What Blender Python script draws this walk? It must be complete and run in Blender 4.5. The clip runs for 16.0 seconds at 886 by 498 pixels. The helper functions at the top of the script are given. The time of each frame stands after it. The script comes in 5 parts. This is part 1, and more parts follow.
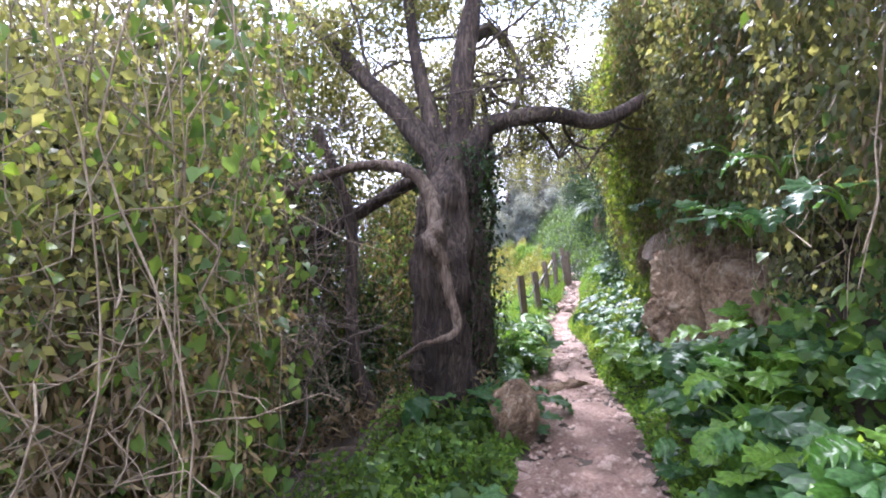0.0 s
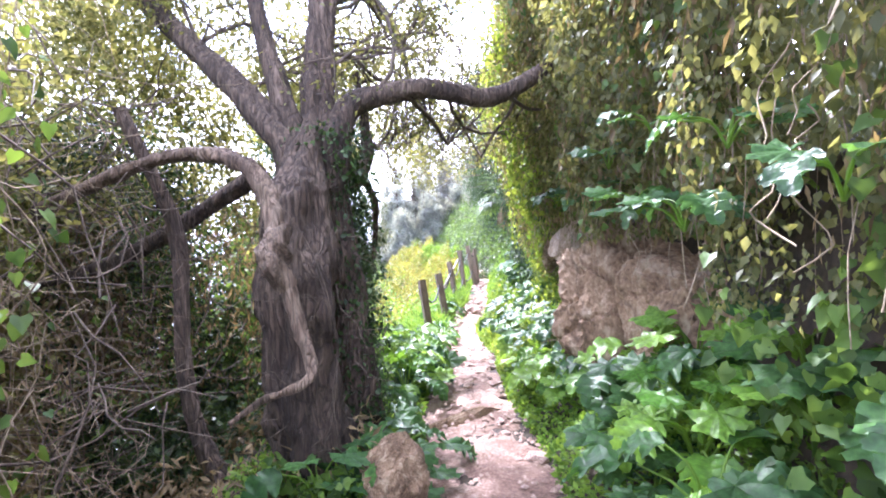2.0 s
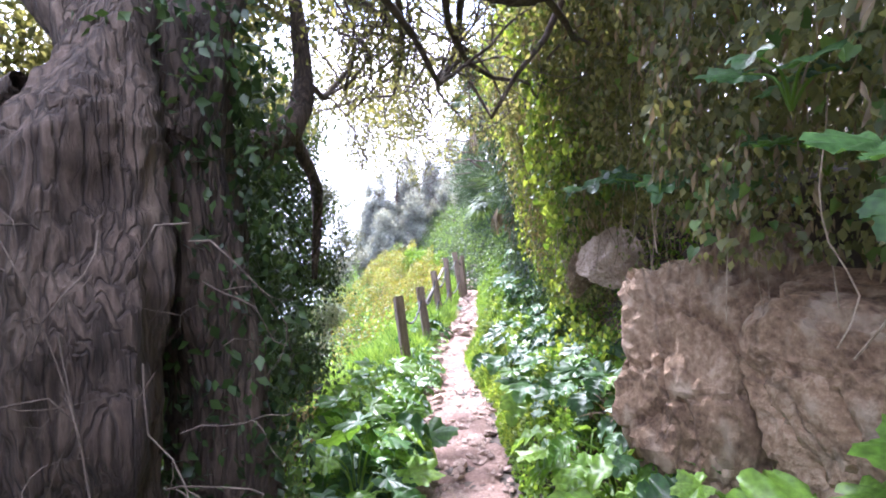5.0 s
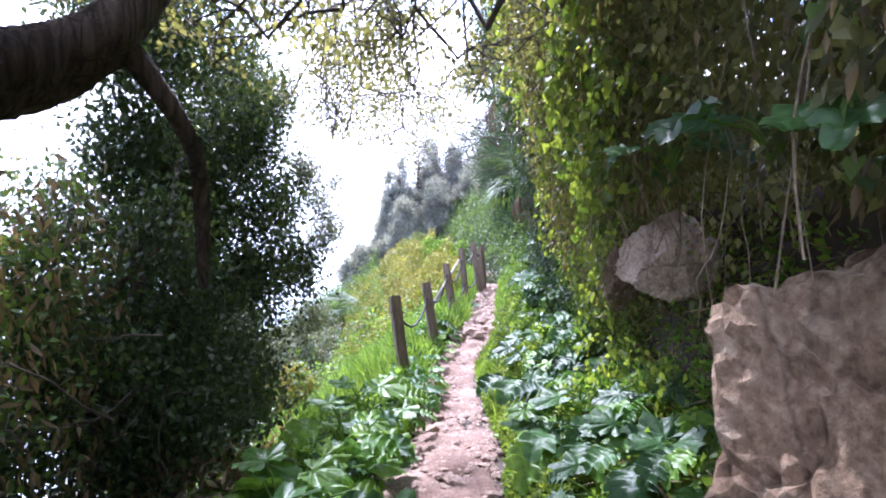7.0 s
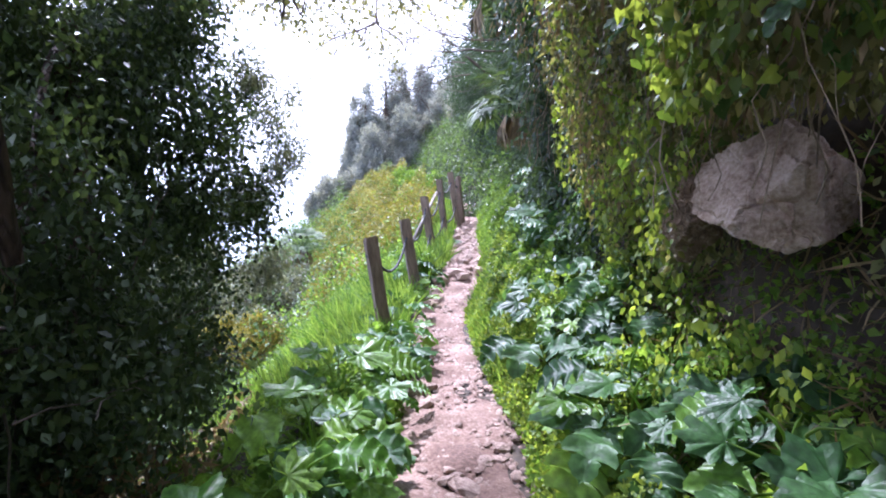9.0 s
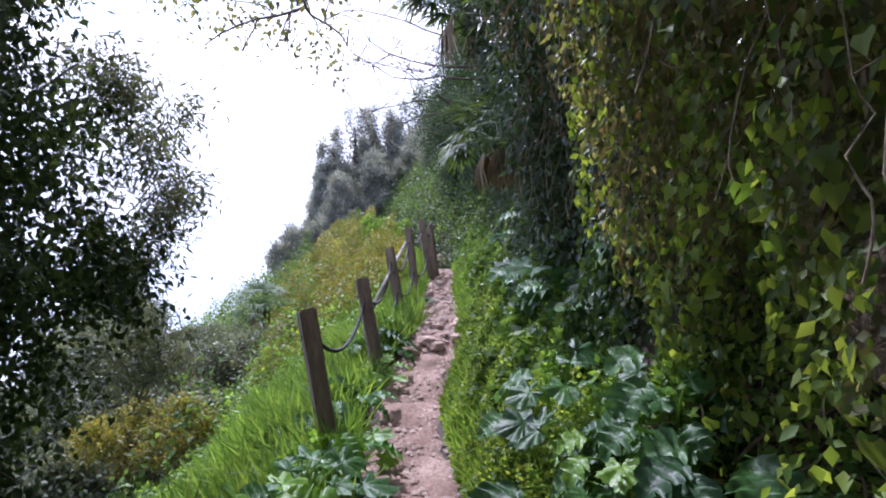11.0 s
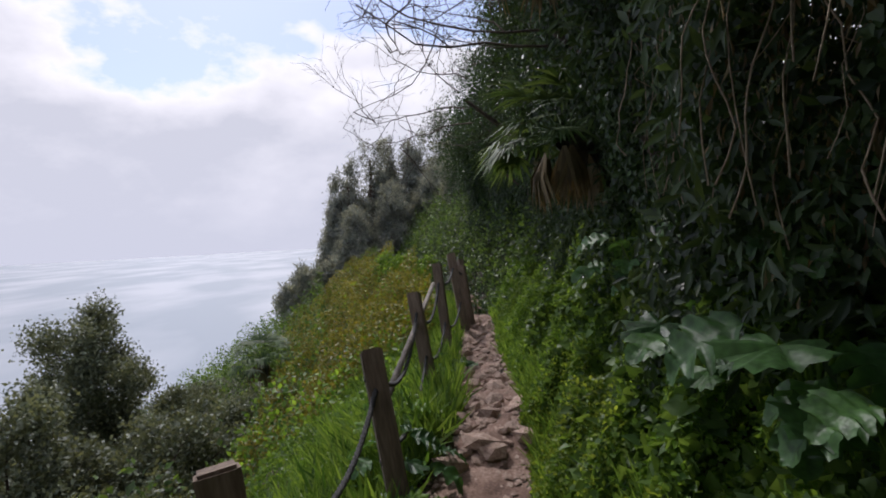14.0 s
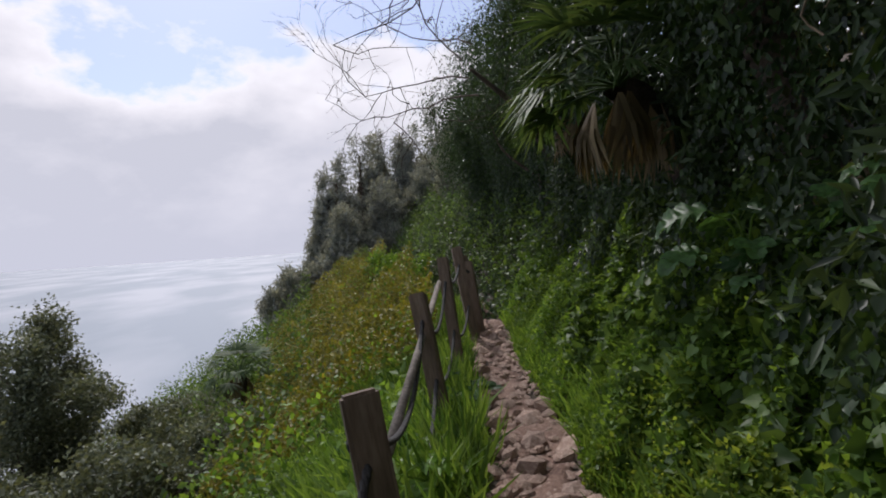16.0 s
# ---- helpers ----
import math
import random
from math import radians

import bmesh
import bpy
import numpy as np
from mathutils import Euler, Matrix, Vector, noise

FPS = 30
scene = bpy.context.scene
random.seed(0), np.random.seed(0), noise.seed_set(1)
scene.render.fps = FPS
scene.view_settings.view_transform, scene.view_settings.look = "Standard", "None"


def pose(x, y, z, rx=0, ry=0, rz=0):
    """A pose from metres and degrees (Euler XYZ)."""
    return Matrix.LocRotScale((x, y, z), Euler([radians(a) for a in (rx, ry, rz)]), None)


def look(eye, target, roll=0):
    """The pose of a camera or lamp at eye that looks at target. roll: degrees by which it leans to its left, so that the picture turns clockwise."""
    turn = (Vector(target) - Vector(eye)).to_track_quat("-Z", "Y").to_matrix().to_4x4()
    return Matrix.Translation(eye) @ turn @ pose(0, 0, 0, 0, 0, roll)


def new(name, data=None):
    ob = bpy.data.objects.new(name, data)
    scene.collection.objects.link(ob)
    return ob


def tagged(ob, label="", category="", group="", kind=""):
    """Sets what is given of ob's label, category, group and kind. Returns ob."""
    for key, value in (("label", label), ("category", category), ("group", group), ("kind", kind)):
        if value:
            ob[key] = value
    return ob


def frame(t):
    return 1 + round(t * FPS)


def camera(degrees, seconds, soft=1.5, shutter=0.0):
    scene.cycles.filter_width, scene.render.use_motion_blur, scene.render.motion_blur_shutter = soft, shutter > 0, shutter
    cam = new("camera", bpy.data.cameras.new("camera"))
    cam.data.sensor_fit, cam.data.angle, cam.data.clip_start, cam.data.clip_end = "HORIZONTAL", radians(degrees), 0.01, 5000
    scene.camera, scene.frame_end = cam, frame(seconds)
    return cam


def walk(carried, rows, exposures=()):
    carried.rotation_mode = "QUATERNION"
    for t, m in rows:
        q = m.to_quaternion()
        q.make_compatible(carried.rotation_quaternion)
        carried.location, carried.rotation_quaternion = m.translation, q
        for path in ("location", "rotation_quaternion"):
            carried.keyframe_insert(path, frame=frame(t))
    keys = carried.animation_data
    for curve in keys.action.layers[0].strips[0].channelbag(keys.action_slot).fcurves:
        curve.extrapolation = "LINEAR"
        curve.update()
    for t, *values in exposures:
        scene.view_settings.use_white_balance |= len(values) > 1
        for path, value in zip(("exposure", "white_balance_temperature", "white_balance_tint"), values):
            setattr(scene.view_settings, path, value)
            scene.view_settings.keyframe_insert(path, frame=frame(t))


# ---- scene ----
cam = camera(77.4, 16.0, soft=1.9)
METRES, EYE, TILT, LEAN, TURN = 12.0, 1.5, -2.0, 0.0, 0.0
ROWS = [
    (0.0, 0.0, 0.0, 0.0, 0.0, 0.0, 0.0),
    (0.5, 0.0177, 0.0174, 0.0024, -4.84, 0.51, 0.74),
    (1.0, 0.0226, 0.0391, 0.0029, -8.22, -0.22, 1.49),
    (1.5, 0.0259, 0.0631, 0.0027, -10.72, -0.98, 2.16),
    (2.0, 0.0332, 0.0919, 0.0055, -9.08, -0.3, 3.02),
    (2.5, 0.0325, 0.1172, 0.0048, -10.4, -0.64, 3.65),
    (3.0, 0.032, 0.1477, 0.0064, -12.74, -1.05, 4.6),
    (3.5, 0.0413, 0.185, 0.0077, -12.2, 0.09, 3.62),
    (4.0, 0.0434, 0.2199, 0.0089, -11.99, 0.29, 2.63),
    (6.5, 0.1033, 0.3622, 0.0121, -8.79, -0.62, 0.54),
    (7.0, 0.1076, 0.3923, 0.0124, -7.98, -1.09, 0.82),
    (7.5, 0.1129, 0.4157, 0.0113, -6.57, -6.54, 0.43),
    (8.0, 0.1103, 0.4386, 0.0111, -7.22, -9.25, 0.25),
    (8.5, 0.1024, 0.4636, 0.0139, -10.31, -8.89, 1.03),
    (9.0, 0.1059, 0.4905, 0.0107, -11.34, -8.26, 1.35),
    (9.5, 0.1088, 0.5219, 0.0077, -13.34, -7.75, 1.26),
    (10.0, 0.1212, 0.5537, 0.0069, -14.95, -5.34, 1.59),
    (12.5, 0.1529, 0.7277, 0.0046, -12.38, -1.21, 2.76),
    (13.0, 0.1608, 0.7668, -0.0003, -12.59, 1.12, 3.1),
    (13.5, 0.1656, 0.8004, -0.0007, -12.58, 0.79, 3.19),
    (14.0, 0.1656, 0.8326, 0.0013, -12.17, 0.65, 3.47),
    (14.5, 0.173, 0.8687, -0.0057, -11.13, 0.61, 3.31),
    (15.0, 0.1742, 0.9, -0.0042, -10.86, 0.57, 3.07),
    (15.5, 0.1758, 0.9336, -0.0075, -12.36, 1.12, 3.7),
    (16.0, 0.1772, 0.9632, -0.0077, -13.11, 0.85, 4.12),
]
EXPOSURES = [(0.0, 2.05, 5400, 25), (0.5, 2.5, 5400, 26), (1.0, 2.85, 5400, 26), (1.5, 2.95, 5400, 26), (2.5, 2.85, 5400, 28), (4.0, 2.75, 5400, 28), (6.5, 2.1, 5250, 28), (8.5, 1.85, 5150, 29), (10.0, 1.6, 5150, 30),
             (12.5, -0.1, 5750, 22), (16.0, -0.55, 6100, 18)]
walk(cam, [(t, pose(0, 0, EYE, TILT, LEAN, TURN) @ pose(METRES * x, METRES * y, METRES * z, 90 + pitch, roll, yaw))
           for t, x, y, z, yaw, pitch, roll in ROWS], EXPOSURES)

# ---- light ----
SUN_UP, SUN_AROUND = 48.0, 10.0   # degrees above the horizon; degrees left of straight ahead
sun = new("sun", bpy.data.lights.new("sun", "SUN"))
sun.data.energy, sun.data.angle, sun.data.color = 3.8, radians(1.5), (1.0, 0.95, 0.86)
sun.matrix_world = look((0, 0, 60), (60 * math.sin(radians(SUN_AROUND)) * math.cos(radians(SUN_UP)),
                                     -60 * math.cos(radians(SUN_AROUND)) * math.cos(radians(SUN_UP)), 60 - 60 * math.sin(radians(SUN_UP))))
world = bpy.data.worlds.new("sky")
scene.world = world
world.use_nodes = True


def make_sky():
    n, l = world.node_tree.nodes, world.node_tree.links
    n.clear()
    out = n.new("ShaderNodeOutputWorld")
    back = n.new("ShaderNodeBackground")
    back.inputs["Strength"].default_value = 0.12
    sky = n.new("ShaderNodeTexSky")
    sky.sky_type, sky.sun_disc = "NISHITA", False
    sky.sun_elevation, sky.sun_rotation = radians(SUN_UP), radians(-SUN_AROUND)
    tc = n.new("ShaderNodeTexCoord")
    sep = n.new("ShaderNodeSeparateXYZ")
    l.new(tc.outputs["Generated"], sep.inputs[0])
    # flattened cloud layer
    scale = n.new("ShaderNodeMapping")
    scale.inputs["Scale"].default_value = (1.9, 1.9, 3.4)
    scale.inputs["Location"].default_value = (0.35, 0.2, 0.1)
    l.new(tc.outputs["Generated"], scale.inputs[0])
    big = n.new("ShaderNodeTexNoise")
    big.inputs["Scale"].default_value, big.inputs["Detail"].default_value, big.inputs["Roughness"].default_value = 1.9, 9, 0.55
    l.new(scale.outputs[0], big.inputs["Vector"])
    # thick low cloud, broken above, closing again overhead
    bias = n.new("ShaderNodeValToRGB")
    e = bias.color_ramp.elements
    e[0].position, e[0].color = 0.0, (0.80, 0.80, 0.80, 1)
    e[1].position, e[1].color = 0.75, (0.55, 0.55, 0.55, 1)
    for at, level in ((0.20, 0.64), (0.28, 0.52), (0.38, 0.41), (0.55, 0.44)):
        e.new(at).color = (level, level, level, 1)
    l.new(sep.outputs["Z"], bias.inputs[0])
    dense = n.new("ShaderNodeMath")
    dense.operation = "ADD"
    l.new(big.outputs["Fac"], dense.inputs[0])
    l.new(bias.outputs[0], dense.inputs[1])
    cover = n.new("ShaderNodeMapRange")
    cover.inputs["From Min"].default_value, cover.inputs["From Max"].default_value = 0.94, 1.0
    l.new(dense.outputs[0], cover.inputs["Value"])
    # mist closes the sky near the horizon
    mist = n.new("ShaderNodeMapRange")
    mist.inputs["From Min"].default_value, mist.inputs["From Max"].default_value = 0.24, 0.0
    l.new(sep.outputs["Z"], mist.inputs["Value"])
    high = n.new("ShaderNodeMath")
    high.operation = "MAXIMUM"
    l.new(cover.outputs[0], high.inputs[0])
    l.new(mist.outputs[0], high.inputs[1])
    # bright rims, greyer where the cloud is thick
    body = n.new("ShaderNodeMapRange")
    body.inputs["From Min"].default_value, body.inputs["From Max"].default_value = 0.95, 1.25
    l.new(dense.outputs[0], body.inputs["Value"])
    ramp = n.new("ShaderNodeValToRGB")
    ramp.color_ramp.elements[0].position, ramp.color_ramp.elements[0].color = 0.0, (12.6, 12.4, 12.2, 1)
    ramp.color_ramp.elements[1].position, ramp.color_ramp.elements[1].color = 1.0, (7.7, 7.8, 8.1, 1)
    mid = ramp.color_ramp.elements.new(0.35)
    mid.color = (10.8, 10.6, 10.5, 1)
    l.new(body.outputs[0], ramp.inputs[0])
    low = n.new("ShaderNodeMix")
    low.data_type = "RGBA"
    low.inputs["B"].default_value = (7.4, 7.6, 8.2, 1)
    soften = n.new("ShaderNodeMath")
    soften.operation = "MULTIPLY"
    soften.inputs[1].default_value = 0.8
    l.new(mist.outputs[0], soften.inputs[0])
    l.new(soften.outputs[0], low.inputs["Factor"])
    l.new(ramp.outputs[0], low.inputs["A"])
    mix = n.new("ShaderNodeMix")
    mix.data_type = "RGBA"
    l.new(high.outputs[0], mix.inputs["Factor"])
    lift = n.new("ShaderNodeMix")
    lift.data_type, lift.blend_type = "RGBA", "ADD"
    lift.inputs["Factor"].default_value = 1.0
    lift.inputs["B"].default_value = (2.6, 2.9, 3.4, 1)
    l.new(sky.outputs[0], lift.inputs["A"])
    l.new(lift.outputs["Result"], mix.inputs["A"])
    l.new(low.outputs["Result"], mix.inputs["B"])
    l.new(mix.outputs["Result"], back.inputs["Color"])
    l.new(back.outputs[0], out.inputs[0])


make_sky()


# ---- materials ----
def material(name):
    m = bpy.data.materials.new(name)
    m.use_nodes = True
    n, l = m.node_tree.nodes, m.node_tree.links
    return m, n, l, n["Principled BSDF"]


def leaf_material(name, dark, light, rough=0.45, glow=0.35, single=False, dead=0.0):
    """Leaves that let light through; every leaf has a tone of its own."""
    m, n, l, p = material(name)
    vary = n.new("ShaderNodeObjectInfo") if single else n.new("ShaderNodeNewGeometry")
    value = vary.outputs["Random"] if single else vary.outputs["Random Per Island"]
    ramp = n.new("ShaderNodeValToRGB")
    e = ramp.color_ramp.elements
    e[0].color, e[1].color = (*dark, 1), (*light, 1)
    e[1].position = 0.92 - dead
    if dead:
        x = e.new(0.96 - dead)
        x.color = (0.22, 0.15, 0.06, 1)
    l.new(value, ramp.inputs[0])
    tc = n.new("ShaderNodeTexCoord")
    noi = n.new("ShaderNodeTexNoise")
    noi.inputs["Scale"].default_value, noi.inputs["Detail"].default_value = 9 if single else 1.3, 4
    l.new(tc.outputs["Object"], noi.inputs["Vector"])
    gain = n.new("ShaderNodeMapRange")
    gain.inputs["To Min"].default_value, gain.inputs["To Max"].default_value = 0.6, 1.35
    gain.inputs["From Min"].default_value, gain.inputs["From Max"].default_value = 0.3, 0.7
    l.new(noi.outputs["Fac"], gain.inputs["Value"])
    mul = n.new("ShaderNodeMix")
    mul.data_type, mul.blend_type = "RGBA", "MULTIPLY"
    mul.inputs["Factor"].default_value = 1.0
    l.new(ramp.outputs[0], mul.inputs["A"])
    l.new(gain.outputs[0], mul.inputs["B"])
    l.new(mul.outputs["Result"], p.inputs["Base Color"])
    p.inputs["Roughness"].default_value = rough
    p.inputs["Specular IOR Level"].default_value = 0.3
    tr = n.new("ShaderNodeBsdfTranslucent")
    warm = n.new("ShaderNodeMix")
    warm.data_type, warm.blend_type = "RGBA", "MULTIPLY"
    warm.inputs["Factor"].default_value = 1.0
    warm.inputs["B"].default_value = (2.15, 1.85, 1.0, 1)
    l.new(mul.outputs["Result"], warm.inputs["A"])
    l.new(warm.outputs["Result"], tr.inputs["Color"])
    mix = n.new("ShaderNodeMixShader")
    mix.inputs[0].default_value = glow
    l.new(p.outputs[0], mix.inputs[1])
    l.new(tr.outputs[0], mix.inputs[2])
    l.new(mix.outputs[0], n["Material Output"].inputs["Surface"])
    if single:
        wave = n.new("ShaderNodeTexVoronoi")
        wave.inputs["Scale"].default_value = 14
        l.new(tc.outputs["Object"], wave.inputs["Vector"])
        bump = n.new("ShaderNodeBump")
        bump.inputs["Strength"].default_value, bump.inputs["Distance"].default_value = 0.18, 0.01
        l.new(wave.outputs["Distance"], bump.inputs["Height"])
        l.new(bump.outputs[0], p.inputs["Normal"])
    return m


def rough_material(name, a, b, c, big=1.5, fine=30.0, rough=0.9, bump=0.6, depth=0.02, stretch=(1, 1, 1), blotch=None, cracks=0.0):
    """Earth, stone, bark and wood: two scales of noise in colour, and relief."""
    m, n, l, p = material(name)
    tc = n.new("ShaderNodeTexCoord")
    mp = n.new("ShaderNodeMapping")
    mp.inputs["Scale"].default_value = stretch
    l.new(tc.outputs["Object"], mp.inputs[0])
    n1, n2 = n.new("ShaderNodeTexNoise"), n.new("ShaderNodeTexNoise")
    n1.inputs["Scale"].default_value, n1.inputs["Detail"].default_value = big, 6
    n2.inputs["Scale"].default_value, n2.inputs["Detail"].default_value, n2.inputs["Roughness"].default_value = fine, 8, 0.65
    for k in (n1, n2):
        l.new(mp.outputs[0], k.inputs["Vector"])
    add = n.new("ShaderNodeMath")
    add.operation = "MULTIPLY_ADD"
    add.inputs[1].default_value = 0.55
    l.new(n2.outputs["Fac"], add.inputs[0])
    half = n.new("ShaderNodeMath")
    half.operation = "MULTIPLY"
    half.inputs[1].default_value = 0.45
    l.new(n1.outputs["Fac"], half.inputs[0])
    l.new(half.outputs[0], add.inputs[2])
    ramp = n.new("ShaderNodeValToRGB")
    e = ramp.color_ramp.elements
    e[0].position, e[0].color = 0.36, (*a, 1)
    e[1].position, e[1].color = 0.64, (*c, 1)
    x = e.new(0.5)
    x.color = (*b, 1)
    l.new(add.outputs[0], ramp.inputs[0])
    vary = n.new("ShaderNodeObjectInfo")
    rng = n.new("ShaderNodeMapRange")
    rng.inputs["To Min"].default_value, rng.inputs["To Max"].default_value = 0.8, 1.2
    l.new(vary.outputs["Random"], rng.inputs["Value"])
    mul = n.new("ShaderNodeMix")
    mul.data_type, mul.blend_type = "RGBA", "MULTIPLY"
    mul.inputs["Factor"].default_value = 1.0
    l.new(ramp.outputs[0], mul.inputs["A"])
    l.new(rng.outputs[0], mul.inputs["B"])
    colour = mul.outputs["Result"]
    if blotch:
        n3 = n.new("ShaderNodeTexNoise")
        n3.inputs["Scale"].default_value, n3.inputs["Detail"].default_value = 4.5, 7
        l.new(tc.outputs["Object"], n3.inputs["Vector"])
        cut = n.new("ShaderNodeMapRange")
        cut.inputs["From Min"].default_value, cut.inputs["From Max"].default_value = 0.56, 0.66
        l.new(n3.outputs["Fac"], cut.inputs["Value"])
        mx = n.new("ShaderNodeMix")
        mx.data_type = "RGBA"
        mx.inputs["B"].default_value = (*blotch, 1)
        l.new(cut.outputs[0], mx.inputs["Factor"])
        l.new(colour, mx.inputs["A"])
        colour = mx.outputs["Result"]
    height = add.outputs[0]
    if cracks:
        # furrows along wandering cell edges
        wind = n.new("ShaderNodeMix")
        wind.data_type, wind.blend_type = "RGBA", "ADD"
        wind.inputs["Factor"].default_value = 0.35 if cracks > 10 else 0.9
        l.new(mp.outputs[0], wind.inputs["A"])
        l.new(n1.outputs["Color"], wind.inputs["B"])
        cell = n.new("ShaderNodeTexVoronoi")
        cell.feature = "DISTANCE_TO_EDGE"
        cell.inputs["Scale"].default_value = cracks
        l.new(wind.outputs["Result"], cell.inputs["Vector"])
        cut = n.new("ShaderNodeMapRange")
        cut.inputs["From Max"].default_value = 0.16 if cracks > 10 else 0.035
        cut.inputs["To Min"].default_value = 0.5 if cracks > 10 else 0.62
        l.new(cell.outputs["Distance"], cut.inputs["Value"])
        mx = n.new("ShaderNodeMix")
        mx.data_type, mx.blend_type = "RGBA", "MULTIPLY"
        mx.inputs["Factor"].default_value = 1.0
        l.new(colour, mx.inputs["A"])
        l.new(cut.outputs[0], mx.inputs["B"])
        colour = mx.outputs["Result"]
        sink = n.new("ShaderNodeMath")
        sink.operation = "MULTIPLY_ADD"
        sink.inputs[1].default_value = 0.5
        l.new(cut.outputs[0], sink.inputs[0])
        l.new(add.outputs[0], sink.inputs[2])
        height = sink.outputs[0]
    l.new(colour, p.inputs["Base Color"])
    p.inputs["Roughness"].default_value = rough
    bp = n.new("ShaderNodeBump")
    bp.inputs["Strength"].default_value, bp.inputs["Distance"].default_value = bump, depth
    l.new(height, bp.inputs["Height"])
    l.new(bp.outputs[0], p.inputs["Normal"])
    return m


M_SOIL = rough_material("soil", (0.022, 0.016, 0.010), (0.045, 0.032, 0.02), (0.085, 0.06, 0.038), 0.8, 14)
M_PATH = rough_material("trodden_earth", (0.10, 0.056, 0.04), (0.20, 0.122, 0.088), (0.36, 0.255, 0.20), 2.2, 42, bump=0.9, depth=0.03)
M_STONE = rough_material("path_stone", (0.16, 0.10, 0.075), (0.31, 0.215, 0.165), (0.48, 0.38, 0.31), 5, 40, bump=0.6)
M_ROCK = rough_material("cliff_rock", (0.085, 0.05, 0.027), (0.24, 0.157, 0.09), (0.42, 0.31, 0.205), 1.6, 22, bump=1.0, depth=0.035, blotch=(0.36, 0.275, 0.185), cracks=1.2)
# Pale stone, with the brightness of sun on it worked into the colour.
M_PALE_LIT_ROCK = rough_material("pale_rock", (0.26, 0.17, 0.115), (0.50, 0.38, 0.285), (0.66, 0.54, 0.44), 1.8, 16, bump=1.0, depth=0.03)
M_BARK = rough_material("bark", (0.028, 0.019, 0.013), (0.082, 0.057, 0.041), (0.18, 0.135, 0.10), 4, 30, bump=1.0, depth=0.05, stretch=(1, 1, 0.16), cracks=22)
M_PALE_BARK = rough_material("weathered_bark", (0.06, 0.04, 0.028), (0.15, 0.105, 0.073), (0.28, 0.215, 0.16), 4, 30, bump=1.0, depth=0.03, stretch=(1, 1, 0.12), cracks=34)
M_TWIG = rough_material("twig", (0.04, 0.03, 0.022), (0.08, 0.06, 0.045), (0.15, 0.12, 0.09), 5, 40)
M_VINE = rough_material("dry_vine", (0.12, 0.09, 0.055), (0.25, 0.19, 0.12), (0.42, 0.34, 0.23), 2, 30)
M_POST = rough_material("weathered_post", (0.07, 0.05, 0.036), (0.145, 0.105, 0.075), (0.24, 0.185, 0.14), 4, 40, bump=0.7, depth=0.012, stretch=(1, 1, 0.12))
M_ROPE = rough_material("tarred_rope", (0.012, 0.012, 0.012), (0.03, 0.029, 0.027), (0.06, 0.057, 0.05), 20, 120, rough=0.8)
M_RAIL = rough_material("grey_rail", (0.10, 0.085, 0.07), (0.2, 0.175, 0.145), (0.33, 0.29, 0.25), 4, 40, bump=0.5, depth=0.01)

L_IVY = leaf_material("ivy_leaf", (0.03, 0.065, 0.014), (0.11, 0.185, 0.04), 0.5, 0.4)
# Backlight is put into the colour: brighter and yellower than the ivy leaf.
L_SUN_TINT = leaf_material("climber_leaf", (0.06, 0.115, 0.016), (0.19, 0.26, 0.04), 0.5, 0.5)
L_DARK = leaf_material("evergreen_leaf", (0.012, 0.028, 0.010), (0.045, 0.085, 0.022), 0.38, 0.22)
L_OLIVE = leaf_material("olive_leaf", (0.06, 0.075, 0.028), (0.165, 0.175, 0.08), 0.5, 0.55)
L_HERB = leaf_material("herb_leaf", (0.045, 0.105, 0.014), (0.16, 0.27, 0.04), 0.5, 0.45)
L_GRASS = leaf_material("grass_blade", (0.04, 0.10, 0.014), (0.16, 0.26, 0.05), 0.45, 0.4, dead=0.0)
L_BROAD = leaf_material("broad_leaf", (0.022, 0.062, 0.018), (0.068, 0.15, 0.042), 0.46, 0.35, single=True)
# Sunlit copy of the broad leaf: sun painted in as a brighter green.
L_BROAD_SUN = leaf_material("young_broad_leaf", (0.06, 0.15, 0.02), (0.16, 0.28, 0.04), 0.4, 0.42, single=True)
L_YELLOW = leaf_material("yellow_shrub_leaf", (0.085, 0.105, 0.015), (0.22, 0.20, 0.03), 0.5, 0.3)
L_DRY = leaf_material("dry_stalk", (0.10, 0.075, 0.04), (0.26, 0.20, 0.11), 0.7, 0.2)
L_PALM = leaf_material("palm_frond", (0.03, 0.065, 0.02), (0.09, 0.14, 0.045), 0.6, 0.25)
L_SLOPE = leaf_material("slope_leaf", (0.055, 0.072, 0.048), (0.15, 0.175, 0.11), 0.5, 0.25)
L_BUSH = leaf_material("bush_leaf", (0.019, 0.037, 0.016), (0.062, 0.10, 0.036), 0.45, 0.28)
# Base paled towards grey-blue to paint distance haze into the leaves.
L_FAR_HAZE = leaf_material("far_leaf", (0.13, 0.155, 0.155), (0.26, 0.28, 0.27), 0.6, 0.3)

RNG = np.random.default_rng(7)


# ---- mesh helpers ----
def fast_mesh(name, verts, faces):
    """A mesh from arrays: all faces have the same number of corners."""
    me = bpy.data.meshes.new(name)
    verts, faces = np.asarray(verts, np.float32), np.asarray(faces, np.int32)
    k = faces.shape[1]
    me.vertices.add(len(verts))
    me.vertices.foreach_set("co", verts.ravel())
    me.loops.add(faces.size)
    me.loops.foreach_set("vertex_index", faces.ravel())
    me.polygons.add(len(faces))
    me.polygons.foreach_set("loop_start", np.arange(0, faces.size, k, dtype=np.int32))
    me.update(calc_edges=True)
    return me


